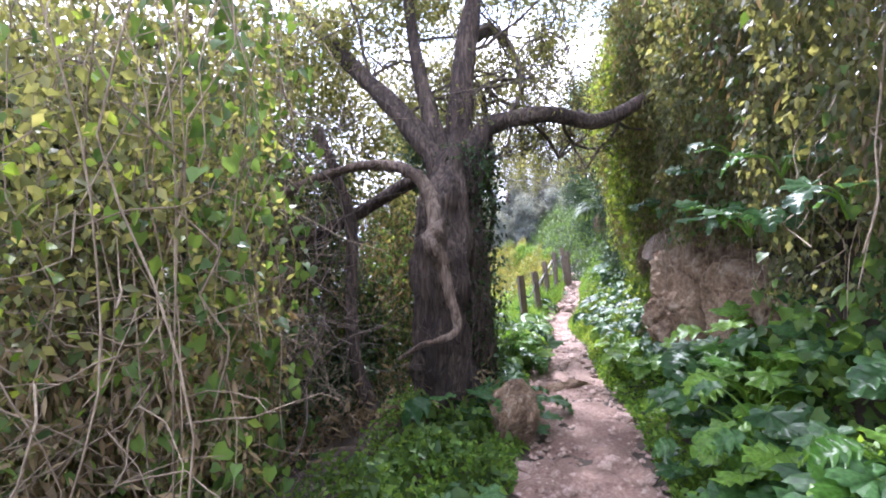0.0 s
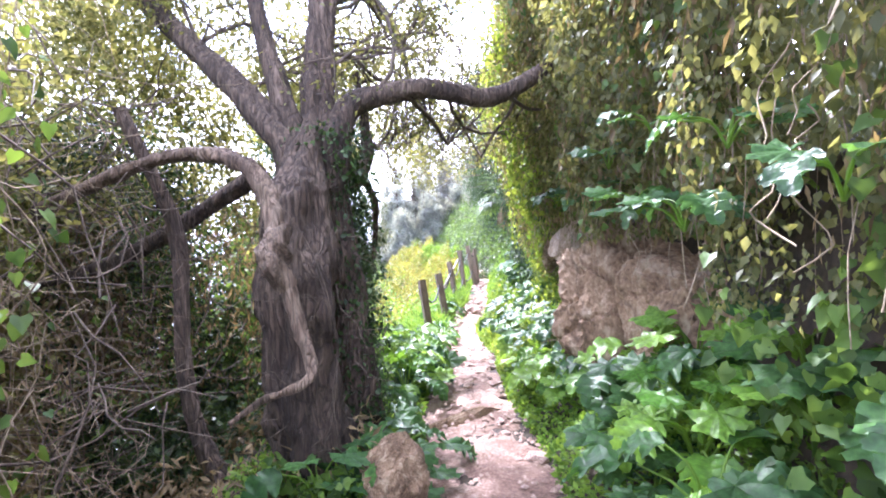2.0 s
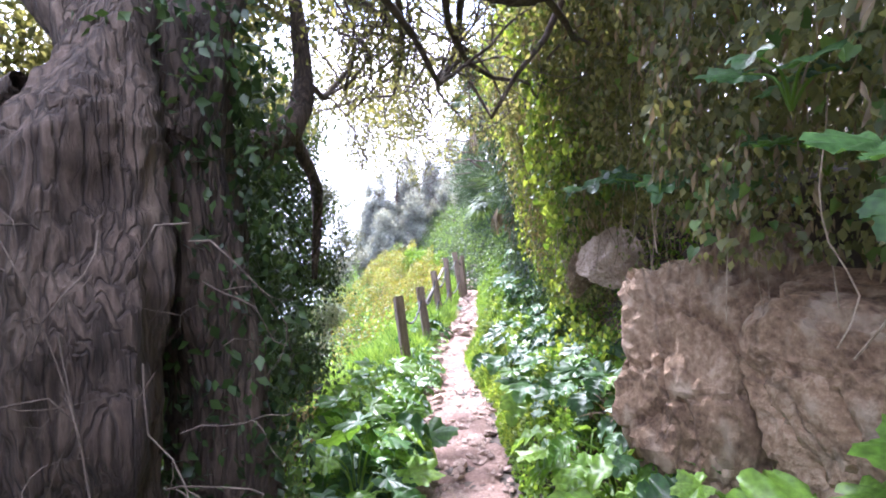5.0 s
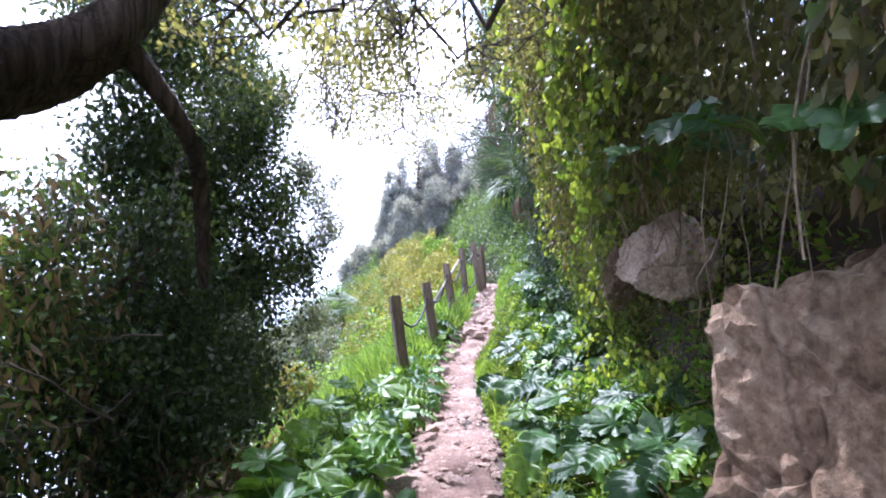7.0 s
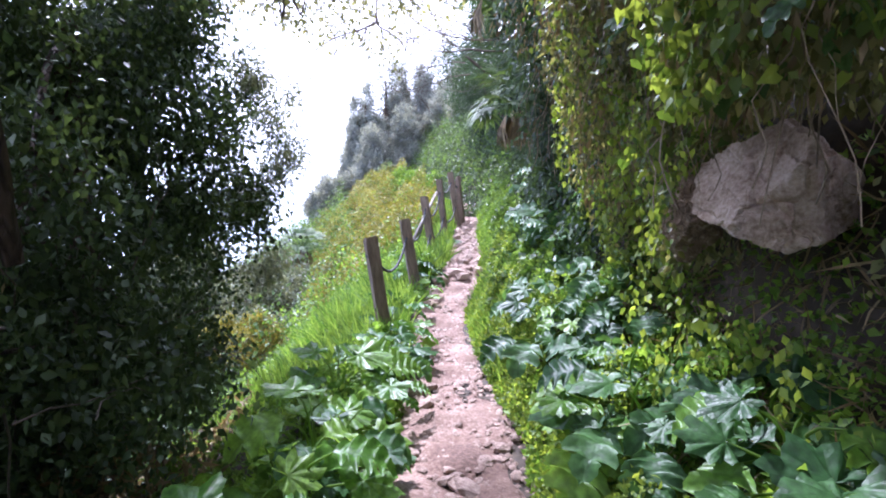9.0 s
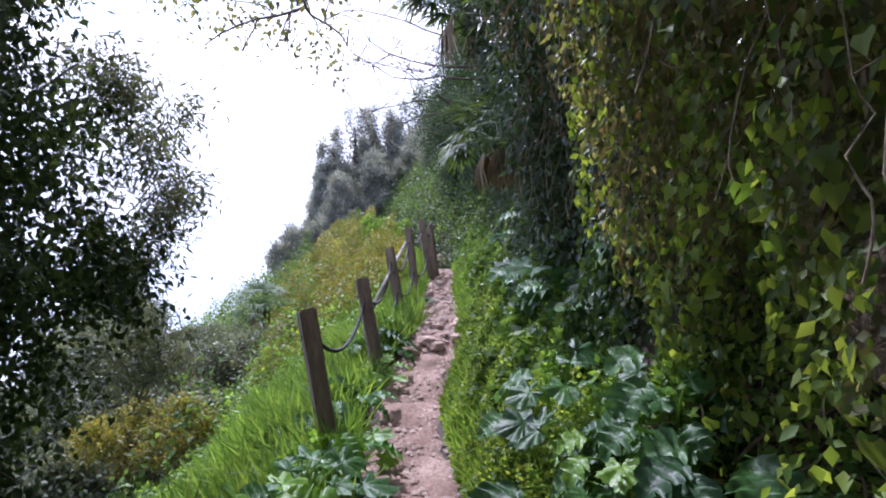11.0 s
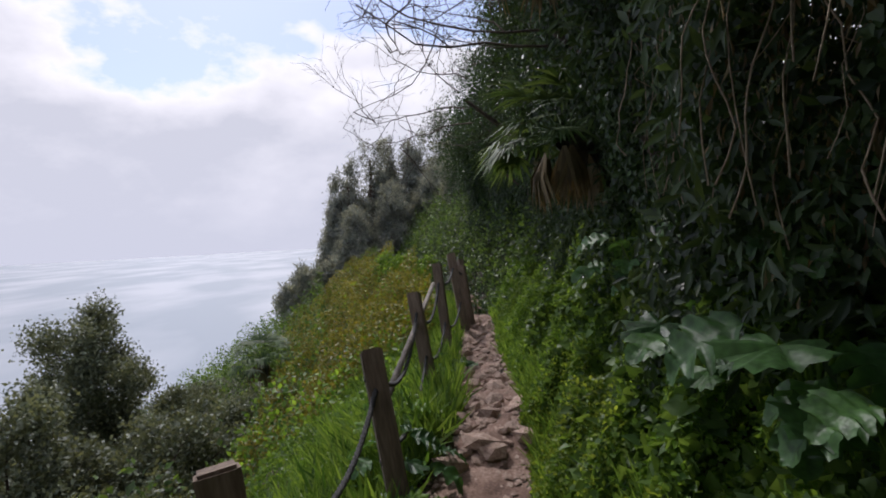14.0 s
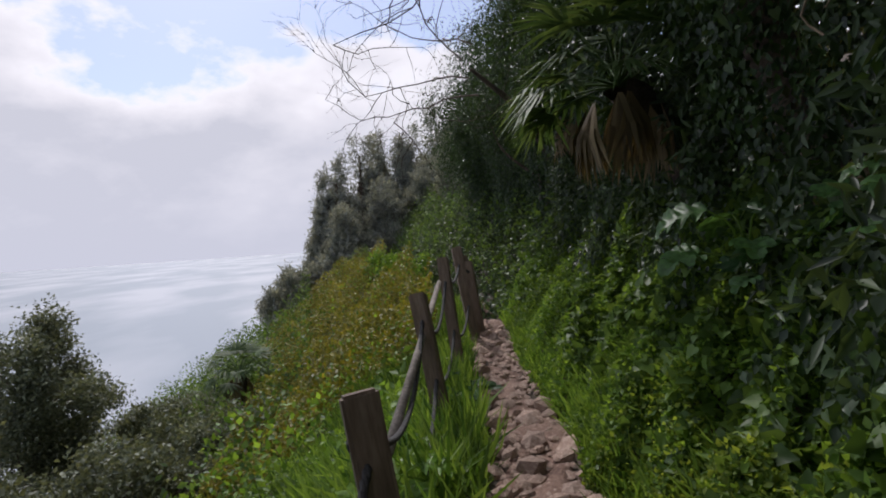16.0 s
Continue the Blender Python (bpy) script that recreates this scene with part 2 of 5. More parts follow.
def solid(name, verts, faces, mat, parent=None, label="", smooth=True):
    me = fast_mesh(name, verts, faces)
    me.materials.append(mat)
    if smooth:
        me.polygons.foreach_set("use_smooth", np.ones(len(me.polygons), bool))
    ob = new(name, me)
    if parent is not None:
        ob.parent = parent
    if label:
        ob["label"] = label
    return ob


def part(name, bm, mat, parent=None, label="", smooth=True):
    me = bpy.data.meshes.new(name)
    bm.to_mesh(me)
    bm.free()
    me.materials.append(mat)
    if smooth:
        me.polygons.foreach_set("use_smooth", np.ones(len(me.polygons), bool))
    ob = new(name, me)
    if parent is not None:
        ob.parent = parent
    if label:
        ob["label"] = label
    return ob


def spline(points, steps=6):
    """A smooth line through the points."""
    p = np.asarray(points, float)
    q = np.vstack([2 * p[0] - p[1], p, 2 * p[-1] - p[-2]])
    out = []
    for i in range(1, len(q) - 2):
        for s in np.linspace(0, 1, steps, endpoint=False):
            a, b, c, d = q[i - 1], q[i], q[i + 1], q[i + 2]
            out.append(0.5 * (2 * b + (c - a) * s + (2 * a - 5 * b + 4 * c - d) * s * s + (3 * b - a - 3 * c + d) * s ** 3))
    out.append(p[-1])
    return np.array(out)


def tube_data(line, radii, sides=8, rough=0.0, seed=0):
    """Vertices and quads of a tube along a line."""
    line = np.asarray(line, float)
    n = len(line)
    radii = np.interp(np.linspace(0, 1, n), np.linspace(0, 1, len(radii)), radii)
    t = np.gradient(line, axis=0)
    t /= np.linalg.norm(t, axis=1)[:, None] + 1e-9
    ref = np.array([0.31, 0.17, 0.93]) if abs(t[0, 2]) < 0.8 else np.array([0.9, 0.4, 0.1])
    u = np.cross(t, ref)
    u /= np.linalg.norm(u, axis=1)[:, None] + 1e-9
    w = np.cross(t, u)
    a = np.arange(sides) * 2 * np.pi / sides
    rr = radii[:, None] * np.ones(sides)
    if rough:
        r = np.random.default_rng(seed)
        for k in range(2, 6):
            rr = rr * (1 + rough / k * 1.6 * np.cos(k * a[None, :] + r.uniform(0, 6) + np.arange(n)[:, None] * r.uniform(-0.35, 0.35)))
        rr = rr * (1 + rough * 0.4 * r.normal(size=(n, sides)) * 0.6)
    v = line[:, None, :] + rr[..., None] * (u[:, None, :] * np.cos(a)[None, :, None] + w[:, None, :] * np.sin(a)[None, :, None])
    i, j = np.meshgrid(np.arange(n - 1), np.arange(sides), indexing="ij")
    k = (j + 1) % sides
    f = np.stack([i * sides + j, i * sides + k, (i + 1) * sides + k, (i + 1) * sides + j], -1).reshape(-1, 4)
    return v.reshape(-1, 3), f


def join(pieces):
    vs, fs, base = [], [], 0
    for v, f in pieces:
        vs.append(v)
        fs.append(f + base)
        base += len(v)
    return np.vstack(vs), np.vstack(fs)


LEAF_SMALL = (np.array([(0, 0, 0), (0.30, 0.42, 0.07), (0, 1, -0.08), (-0.30, 0.42, 0.07)]), np.array([(0, 1, 2), (0, 2, 3)]))
LEAF_NARROW = (np.array([(0, 0, 0), (0.13, 0.45, 0.04), (0, 1, -0.1), (-0.13, 0.45, 0.04)]), np.array([(0, 1, 2), (0, 2, 3)]))
LEAF_HEART = (np.array([(0, 0.08, 0), (0.34, -0.06, 0.05), (0.46, 0.28, 0.07), (0.22, 0.68, 0.03), (0, 1.02, -0.1), (-0.22, 0.68, 0.03), (-0.46, 0.28, 0.07), (-0.34, -0.06, 0.05)]),
              np.array([(0, 1, 2), (0, 2, 3), (0, 3, 4), (0, 4, 5), (0, 5, 6), (0, 6, 7)]))
LEAF_BLADE = (np.array([(-0.02, 0, 0), (0.02, 0, 0), (0.024, 0.5, 0.05), (-0.024, 0.5, 0.05), (0.0, 1, -0.12)]),
              np.array([(0, 1, 2), (0, 2, 3), (3, 2, 4)]))


def unit(v):
    return v / (np.linalg.norm(v, axis=1)[:, None] + 1e-9)


def leaves_data(template, places, tips, faces_to, sizes):
    """Leaves at the places: tips is the way each points, faces_to the way its upper side looks."""
    tv, tf = template
    y = unit(np.asarray(tips, float))
    x = unit(np.cross(y, np.asarray(faces_to, float)))
    z = np.cross(x, y)
    s = np.asarray(sizes)[:, None, None]
    v = places[:, None, :] + s * (tv[None, :, 0, None] * x[:, None, :] + tv[None, :, 1, None] * y[:, None, :] + tv[None, :, 2, None] * z[:, None, :])
    f = tf[None] + (np.arange(len(places)) * len(tv))[:, None, None]
    return v.reshape(-1, 3), f.reshape(-1, 3)


def foliage(name, template, places, size, mat, tip=(0, 0, -0.5), spread=0.8, facing=(0, 0, 0.6), parent=None, label=""):
    n = len(places)
    tips = RNG.normal(size=(n, 3)) * spread + np.asarray(tip)
    look_to = RNG.normal(size=(n, 3)) * 0.6 + np.asarray(facing)
    v, f = leaves_data(template, np.asarray(places), tips, look_to, size * RNG.uniform(0.55, 1.3, n))
    return solid(name, v, f, mat, parent, label, smooth=False)


def clumps(centres, radii, count, shell=0.55):
    """Points in uneven clumps: denser towards the outside of each."""
    c, r = np.asarray(centres, float), np.asarray(radii, float)
    if r.ndim == 1:
        r = np.repeat(r[:, None], 3, 1)
    w = r.prod(1) ** (2 / 3)
    k = RNG.choice(len(c), count, p=w / w.sum())
    d = unit(RNG.normal(size=(count, 3)))
    s = np.clip(RNG.uniform(shell, 1.12, count) ** 0.8, 0, 1.15)
    return c[k] + d * r[k] * s[:, None]


# ---- lie of the land ----
def path_x(y):
    return np.interp(y, [-6, 0, 3.4, 5.0, 6.3, 8.2, 9.8, 11.1, 12.3, 13.75, 14.4, 15.3, 16.6, 17.9, 19.3, 22, 30, 40, 46, 60, 120, 400],
                     [-0.4, 0.1, 0.92, 1.28, 1.40, 1.77, 2.09, 2.30, 2.48, 2.96, 3.26, 3.60, 3.84, 4.18, 4.6, 5.2, 5.2, 5.0, 9, 30, 150, 800])


def path_half(y):
    return np.interp(y, [-6, 0, 3, 5, 6.3, 8.2, 9.0, 9.8, 11, 12.5, 13.9, 14.4, 19.5, 24], [0.5, 0.5, 0.5, 0.46, 0.45, 0.42, 0.46, 0.36, 0.31, 0.34, 0.42, 0.27, 0.25, 0.25])


def path_z(y):
    return np.interp(y, [-6, 0, 6, 9, 12, 14.0, 14.4, 17.8, 19.5, 24, 40, 300], [0.05, 0, -0.27, -0.45, -0.66, -0.62, -0.5, -0.52, -0.48, -0.2, 0.4, 4])


def land(x, y, detail=True):
    x, y = np.asarray(x, float), np.asarray(y, float)
    d = x - path_x(y)
    a = path_half(y)
    r, le = np.maximum(d - a, 0), np.maximum(-d - a, 0)
    cliff = np.interp(r, [0, 0.15, 0.5, 0.95, 1.2, 1.38, 2, 6, 30, 300, 2500], [0, 0.05, 0.24, 0.48, 0.7, 1.9, 2.3, 3.6, 12, 50, 80])
    bank = np.interp(r, [0, 0.15, 0.5, 0.9, 1.3, 2, 6, 30, 300, 2500], [0, 0.08, 0.42, 0.8, 1.4, 2.1, 4.0, 12, 50, 80])
    w = np.clip((y - 8.5) / 2.5, 0, 1)
    right = cliff * (1 - w) + bank * w
    shelf = np.interp(le, [0, 0.3, 1.6, 4, 40, 130, 2500], [0, -0.02, -0.12, -1.6, -24, -60, -70])
    drop = np.interp(le, [0, 0.4, 1.0, 2.5, 4, 40, 130, 2500], [0, -0.06, -0.3, -1.15, -2.7, -27, -60, -70])
    w = np.clip((y - 9) / 2.5, 0, 1)
    left = shelf * (1 - w) + drop * w
    z = path_z(y) + right + left
    if detail:
        off = np.clip((r + le) * 3, 0, 1)
        z = z + off * (0.05 * np.sin(3.1 * x + 1.7 * y) + 0.04 * np.sin(5.3 * y - 2.2 * x + 1)) + 0.012 * np.sin(9 * x + 3) * np.sin(8 * y)
    return z


def steps_out(a, b, fine, reach, growth=1.28):
    inner = np.arange(a, b, fine)
    lo, hi, s = [], [], fine
    p = 0.0
    while p < reach:
        s *= growth
        p += s
        lo.append(a - p)
        hi.append(inner[-1] + p)
    return np.concatenate([lo[::-1], inner, hi])


def make_ground():
    xs, ys = steps_out(-4, 9, 0.11, 2400), steps_out(-3, 25, 0.13, 2400)
    X, Y = np.meshgrid(xs, ys, indexing="ij")
    Z = land(X, Y) - 0.012
    i, j = np.meshgrid(np.arange(len(xs) - 1), np.arange(len(ys) - 1), indexing="ij")
    m = len(ys)
    f = np.stack([i * m + j, (i + 1) * m + j, (i + 1) * m + j + 1, i * m + j + 1], -1).reshape(-1, 4)
    g = solid("ground", np.stack([X, Y, Z], -1).reshape(-1, 3), f, M_SOIL)
    tagged(g, "dark brown hillside soil falling away steeply to the sea", "ground", kind="structure")


make_ground()


def make_sea():
    m, n, l, p = material("sea_water")
    p.inputs["Roughness"].default_value = 0.4
    tc = n.new("ShaderNodeTexCoord")
    mp = n.new("ShaderNodeMapping")
    mp.inputs["Scale"].default_value = (1, 0.45, 1)
    l.new(tc.outputs["Object"], mp.inputs[0])
    noi = n.new("ShaderNodeTexNoise")
    noi.inputs["Scale"].default_value, noi.inputs["Detail"].default_value = 0.10, 4
    l.new(mp.outputs[0], noi.inputs["Vector"])
    # Pale base and broad patches paint mist and reflected cloud into the water.
    tone = n.new("ShaderNodeTexNoise")
    tone.inputs["Scale"].default_value, tone.inputs["Detail"].default_value = 0.010, 4
    l.new(mp.outputs[0], tone.inputs["Vector"])
    ramp = n.new("ShaderNodeValToRGB")
    ramp.color_ramp.elements[0].position, ramp.color_ramp.elements[0].color = 0.40, (0.17, 0.21, 0.25, 1)
    ramp.color_ramp.elements[1].position, ramp.color_ramp.elements[1].color = 0.62, (0.34, 0.36, 0.39, 1)
    l.new(tone.outputs["Fac"], ramp.inputs[0])
    l.new(ramp.outputs[0], p.inputs["Base Color"])
    b = n.new("ShaderNodeBump")
    b.inputs["Strength"].default_value, b.inputs["Distance"].default_value = 0.03, 1.0
    l.new(noi.outputs["Fac"], b.inputs["Height"])
    l.new(b.outputs[0], p.inputs["Normal"])
    xs, ys = np.linspace(-4500, 1500, 13), np.linspace(-1500, 4500, 13)
    X, Y = np.meshgrid(xs, ys, indexing="ij")
    i, j = np.meshgrid(np.arange(12), np.arange(12), indexing="ij")
    f = np.stack([i * 13 + j, (i + 1) * 13 + j, (i + 1) * 13 + j + 1, i * 13 + j + 1], -1).reshape(-1, 4)
    s = solid("water", np.stack([X, Y, np.full_like(X, -40)], -1).reshape(-1, 3), f, m)
    tagged(s, "pale grey sea far below the hillside, mist painted into its colour", "sea", kind="structure")


make_sea()


# ---- footpath ----
def make_path():
    ys = np.arange(-4, 23, 0.05)
    us = np.linspace(-1, 1, 25)
    Y, U = np.meshgrid(ys, us, indexing="ij")
    edge = 1 + 0.16 * np.sin(Y * 4.1 + np.sign(U)) + 0.1 * np.sin(Y * 9.7 + 2 * np.sign(U))
    X = path_x(Y) + U * path_half(Y) * edge * 1.05
    nz = np.array([noise.fractal(Vector((a * 3.1, b * 3.1, 0.3)), 0.8, 2.1, 5) for a, b in zip(X.ravel(), Y.ravel())]).reshape(X.shape)
    Z = land(X, Y) + 0.012 + 0.045 * nz * (1 - np.abs(U) ** 3) - 0.05 * np.abs(U) ** 6
    n, m = X.shape
    i, j = np.meshgrid(np.arange(n - 1), np.arange(m - 1), indexing="ij")
    f = np.stack([i * m + j, i * m + j + 1, (i + 1) * m + j + 1, (i + 1) * m + j], -1).reshape(-1, 4)
    p = solid("path", np.stack([X, Y, Z], -1).reshape(-1, 3), f, M_PATH)
    return tagged(p, "narrow trodden footpath of reddish earth and stones", "path", kind="structure")


PATH = make_path()


def stone_mesh(seed, sub=2, rough=0.35):
    r = random.Random(seed)
    bm = bmesh.new()
    bmesh.ops.create_icosphere(bm, subdivisions=sub, radius=1)
    o = Vector((r.uniform(0, 99), r.uniform(0, 99), r.uniform(0, 99)))
    for v in bm.verts:
        c = v.co.copy()
        # facets: squeeze towards a rounded box
        q = Vector([math.copysign(abs(k) ** 0.78, k) for k in c])
        v.co = q * (0.78 + rough * noise.noise(c * 1.3 + o) + rough * 0.35 * noise.noise(c * 3.1 + o))
    me = bpy.data.meshes.new("stone")
    bm.to_mesh(me)
    bm.free()
    return me


# ---- fence along the drop ----
def make_post(foot, head, width, turn, label):
    foot, head = Vector(foot), Vector(head)
    foot.z -= 0.25
    h = (head - foot).length
    base = new("fence_post")
    axis = (head - foot).normalized()
    base.matrix_world = Matrix.Translation(foot) @ axis.to_track_quat("Z", "Y").to_matrix().to_4x4() @ pose(0, 0, 0, 0, 0, turn)
    bm = bmesh.new()
    bmesh.ops.create_cube(bm, size=1)
    bmesh.ops.scale(bm, vec=(width, width, h), verts=bm.verts)
    bmesh.ops.translate(bm, vec=(0, 0, h / 2), verts=bm.verts)
    for v in bm.verts:
        if v.co.z > h / 2:
            v.co.z += 0.012 * (1 if v.co.x > 0 else -1)
    bmesh.ops.bevel(bm, geom=list(bm.edges), offset=0.012, segments=2, affect="EDGES")
    bmesh.ops.subdivide_edges(bm, edges=[e for e in bm.edges if e.calc_length() > 0.4], cuts=9)
    for v in bm.verts:
        v.co += Vector((1, 0.6, 0)) * 0.006 * noise.noise(Vector((v.co.x * 9, v.co.y * 9, v.co.z * 3 + h * 9)))
    part("shaft", bm, M_POST, base, smooth=False)
    # Thin dark discs on the face draw the shade inside the rope holes.
    for s in (0.86, 0.44):
        bm = bmesh.new()
        bmesh.ops.create_cone(bm, segments=10, radius1=0.021, radius2=0.021, depth=0.006, cap_ends=True)
        bmesh.ops.rotate(bm, matrix=Euler((radians(90), 0, 0)).to_matrix(), verts=bm.verts)
        bmesh.ops.translate(bm, vec=(0, -width / 2 - 0.004, h * s), verts=bm.verts)
        part("rope_hole", bm, M_ROPE, base, "dark disc drawn for the shade inside the bored rope hole")
    return tagged(base, label, "fence post", "posts of the rope fence")


POSTS = [((1.80, 11.72, -0.64), (1.64, 11.72, 0.52), 0.13), ((2.42, 13.55, -0.60), (2.25, 13.6, 0.46), 0.14), ((3.10, 15.85, -0.58), (2.92, 15.95, 0.57), 0.13),
         ((3.68, 17.6, -0.6), (3.55, 17.7, 0.78), 0.125), ((4.35, 19.2, -0.54), (4.13, 19.3, 0.86), 0.14), ((4.55, 19.55, -0.54), (4.40, 19.65, 0.63), 0.12),
         ((4.98, 21.6, -0.45), (4.86, 21.6, 0.65), 0.12)]
for k, (a, b, w) in enumerate(POSTS):
    make_post(a, b, w, 14 + 7 * math.sin(k * 2.2), "square weathered brown wooden fence post leaning over the drop")


def rope(a, b, sag, name="rope"):
    """A three-strand twisted rope that hangs between two points."""
    a, b = np.array(a), np.array(b)
    n = int(np.linalg.norm(b - a) / 0.025) + 2
    s = np.linspace(0, 1, n)[:, None]
    line = a + (b - a) * s
    line[:, 2] -= sag * 4 * (s * (1 - s))[:, 0]
    pieces = []
    length = np.linalg.norm(b - a)
    for k in range(3):
        ph = s[:, 0] * length / 0.11 * 2 * np.pi + k * 2 * np.pi / 3
        off = np.stack([np.cos(ph), 0 * ph, np.sin(ph)], 1) * 0.009
        pieces.append(tube_data(line + off, [0.011], 5))
    v, f = join(pieces)
    ob = solid(name, v, f, M_ROPE)
    return tagged(ob, "dark twisted rope sagging between two fence posts", "rope", "ropes of the fence")


def on_post(k, s):
    a, b, w = POSTS[k]
    return np.array(a) + (np.array(b) - np.array(a)) * s + np.array((0, 0, 0))


for k in range(6):
    if k == 4:
        continue
    rope(on_post(k, 0.84), on_post(k + 1, 0.84 if k else 0.80), 0.34 if k < 3 else 0.16)
    if k:
        rope(on_post(k, 0.40), on_post(k + 1, 0.42), 0.22)
rope(on_post(4, 0.88), on_post(5, 0.86), 0.05)
bm = bmesh.new()
bmesh.ops.create_cone(bm, segments=10, radius1=0.03, radius2=0.026, depth=1, cap_ends=True)
rail_a, rail_b = Vector((2.42, 14.3, -0.05)), Vector((3.45, 17.5, 0.52))
for v in bm.verts:
    v.co.z *= (rail_b - rail_a).length
rail = part("fence_rail", bm, M_RAIL)
rail.matrix_world = Matrix.Translation((rail_a + rail_b) / 2) @ (rail_b - rail_a).to_track_quat("Z", "Y").to_matrix().to_4x4()
tagged(rail, "grey round wooden rail slanting behind the fence posts", "fence rail")


# ---- rocks at the foot of the bank ----
def make_rock(place, size, turn, seed, label, planes=15, cut=0.66, mat=M_ROCK):
    """A block broken along planes, with pits, grain and open cracks."""
    rnd = random.Random(seed)
    r = Vector((seed * 3.7, seed * 1.3, seed * 2.1))
    cuts = []
    for k in range(planes):
        d = Vector((rnd.gauss(0, 1), rnd.gauss(0, 1), rnd.gauss(0, 0.9))).normalized()
        cuts.append((d, rnd.uniform(cut, 1.0)))
    bm = bmesh.new()
    bmesh.ops.create_icosphere(bm, subdivisions=6, radius=1)
    for v in bm.verts:
        c = v.co.normalized()
        reach = min([1.12] + [h / c.dot(d) for d, h in cuts if c.dot(d) > 0.05])
        p = c * reach
        near, spots = noise.voronoi(Vector((p.x * 1.7, p.y * 1.7, p.z * 2.6)) + r + 0.25 * noise.noise_vector(p * 2.2 + r))
        block = noise.noise(spots[0] * 3.3)
        gap = near[1] - near[0]
        grain = noise.fractal(p * 3.2 + r, 0.85, 2.1, 6)
        pit = min(0, noise.noise(p * 7.5 + r) + 0.15)
        v.co = p * (1 + 0.07 * block + 0.065 * grain + 0.08 * pit - 0.07 * max(0, 0.07 - gap) / 0.07)
    me = bpy.data.meshes.new("rock")
    bm.to_mesh(me)
    bm.free()
    me.materials.append(mat)
    ob = new("rock", me)
    ob.matrix_world = pose(*place, *turn) @ Matrix.Diagonal((*size, 1))
    return tagged(ob, label, "rock")


make_rock((3.06, 6.15, 0.42), (0.74, 0.86, 1.02), (0, -6, -12), 3, "large reddish brown cracked rock in the bank")
make_rock((3.16, 5.05, 0.58), (0.58, 0.92, 0.86), (0, 4, 8), 5, "broad brown rock face half covered by leaves")
make_rock((3.27, 8.05, 1.20), (0.34, 0.34, 0.32), (16, -30, 24), 29, "pale jutting boulder with a pitted top, sunlight worked into its colour", 18, 0.62, M_PALE_LIT_ROCK)
make_rock((3.06, 8.40, 1.05), (0.15, 0.18, 0.2), (0, 8, 10), 12, "small brown rock beside the pale boulder")
make_rock((3.22, 3.6, 0.45), (0.52, 0.82, 0.74), (0, 5, -6), 14, "brown rock behind broad leaves")
make_rock((4.95, 13.75, 0.85), (0.30, 0.42, 0.38), (0, 10, 12), 17, "grey brown rock showing through ivy")
make_rock((0.52, 4.35, 0.02), (0.20, 0.24, 0.30), (0, 8, 30), 21, "squat orange brown rock beside the path")
make_rock((1.38, 6.15, -0.30), (0.50, 0.12, 0.12), (0, 5, 28), 25, "long low rock lying across the path")


# ---- trees ----
def limb(line, radii, mat, parent, name="limb", label="", sides=10, rough=0.22, seed=1, steps=7, gnarled=False):
    big = max(radii) > 0.15 or gnarled
    fine_by = 3.2 if gnarled else 1.0
    around = 32 if gnarled else 56
    path = spline(line, 26 if big else steps)
    v, f = tube_data(path, radii, around if big else max(sides, 6), 0.0 if big else rough, seed)
    if big:
        # flutes that run along the wood, knots and bark ridges
        k = np.repeat(np.arange(len(path)), around)
        c = path[k]
        for q in range(len(v)):
            a, o = Vector(v[q]), v[q] - c[q]
            flute = noise.noise(Vector((o[0] * 7, o[1] * 7, a.z * 0.8 + seed * 5)) * fine_by)
            knot = noise.noise(a * 3.1 * fine_by + Vector((seed, 0, 0)))
            ridge = abs(noise.noise(Vector((a.x * 19, a.y * 19, a.z * 4.0))))
            fine = abs(noise.noise(Vector((a.x * 41, a.y * 41, a.z * 9))))
            v[q] = c[q] + o * (0.97 + 0.36 * flute + (0.34 if gnarled else 0.24) * knot - (0.3 if gnarled else 0.2) * ridge - 0.1 * fine)
    return solid(name, v, f, mat, parent, label)


def branchlets(starts, ways, length, radius, depth, r, pieces, droop=0.0, ends=None, bend=0.35, kids=4, floor=-9):
    """Forking twigs: appends tubes to pieces, and their ends to ends."""
    for s, w in zip(starts, ways):
        n = 6
        pts, p, d = [np.array(s)], np.array(s, float), np.array(w, float)
        for _ in range(n):
            d = d + r.normal(size=3) * bend * 0.5 + np.array((0, 0, -droop))
            if p[2] < floor:
                d[2] = abs(d[2]) + 0.4
            d /= np.linalg.norm(d)
            p = p + d * length / n
            pts.append(p.copy())
        pieces.append(tube_data(np.array(pts), [radius, radius * 0.45], 4 if radius < 0.02 else 6))
        if ends is not None:
            ends.extend(pts[2:])
        if depth:
            idx = r.integers(1, n + 1, kids)
            ss = [pts[i] for i in idx]
            ww = [unit((d + r.normal(size=3) * 0.9)[None])[0] for _ in idx]
            branchlets(ss, ww, length * r.uniform(0.45, 0.7), radius * 0.55, depth - 1, r, pieces, droop, ends, bend, kids, floor)


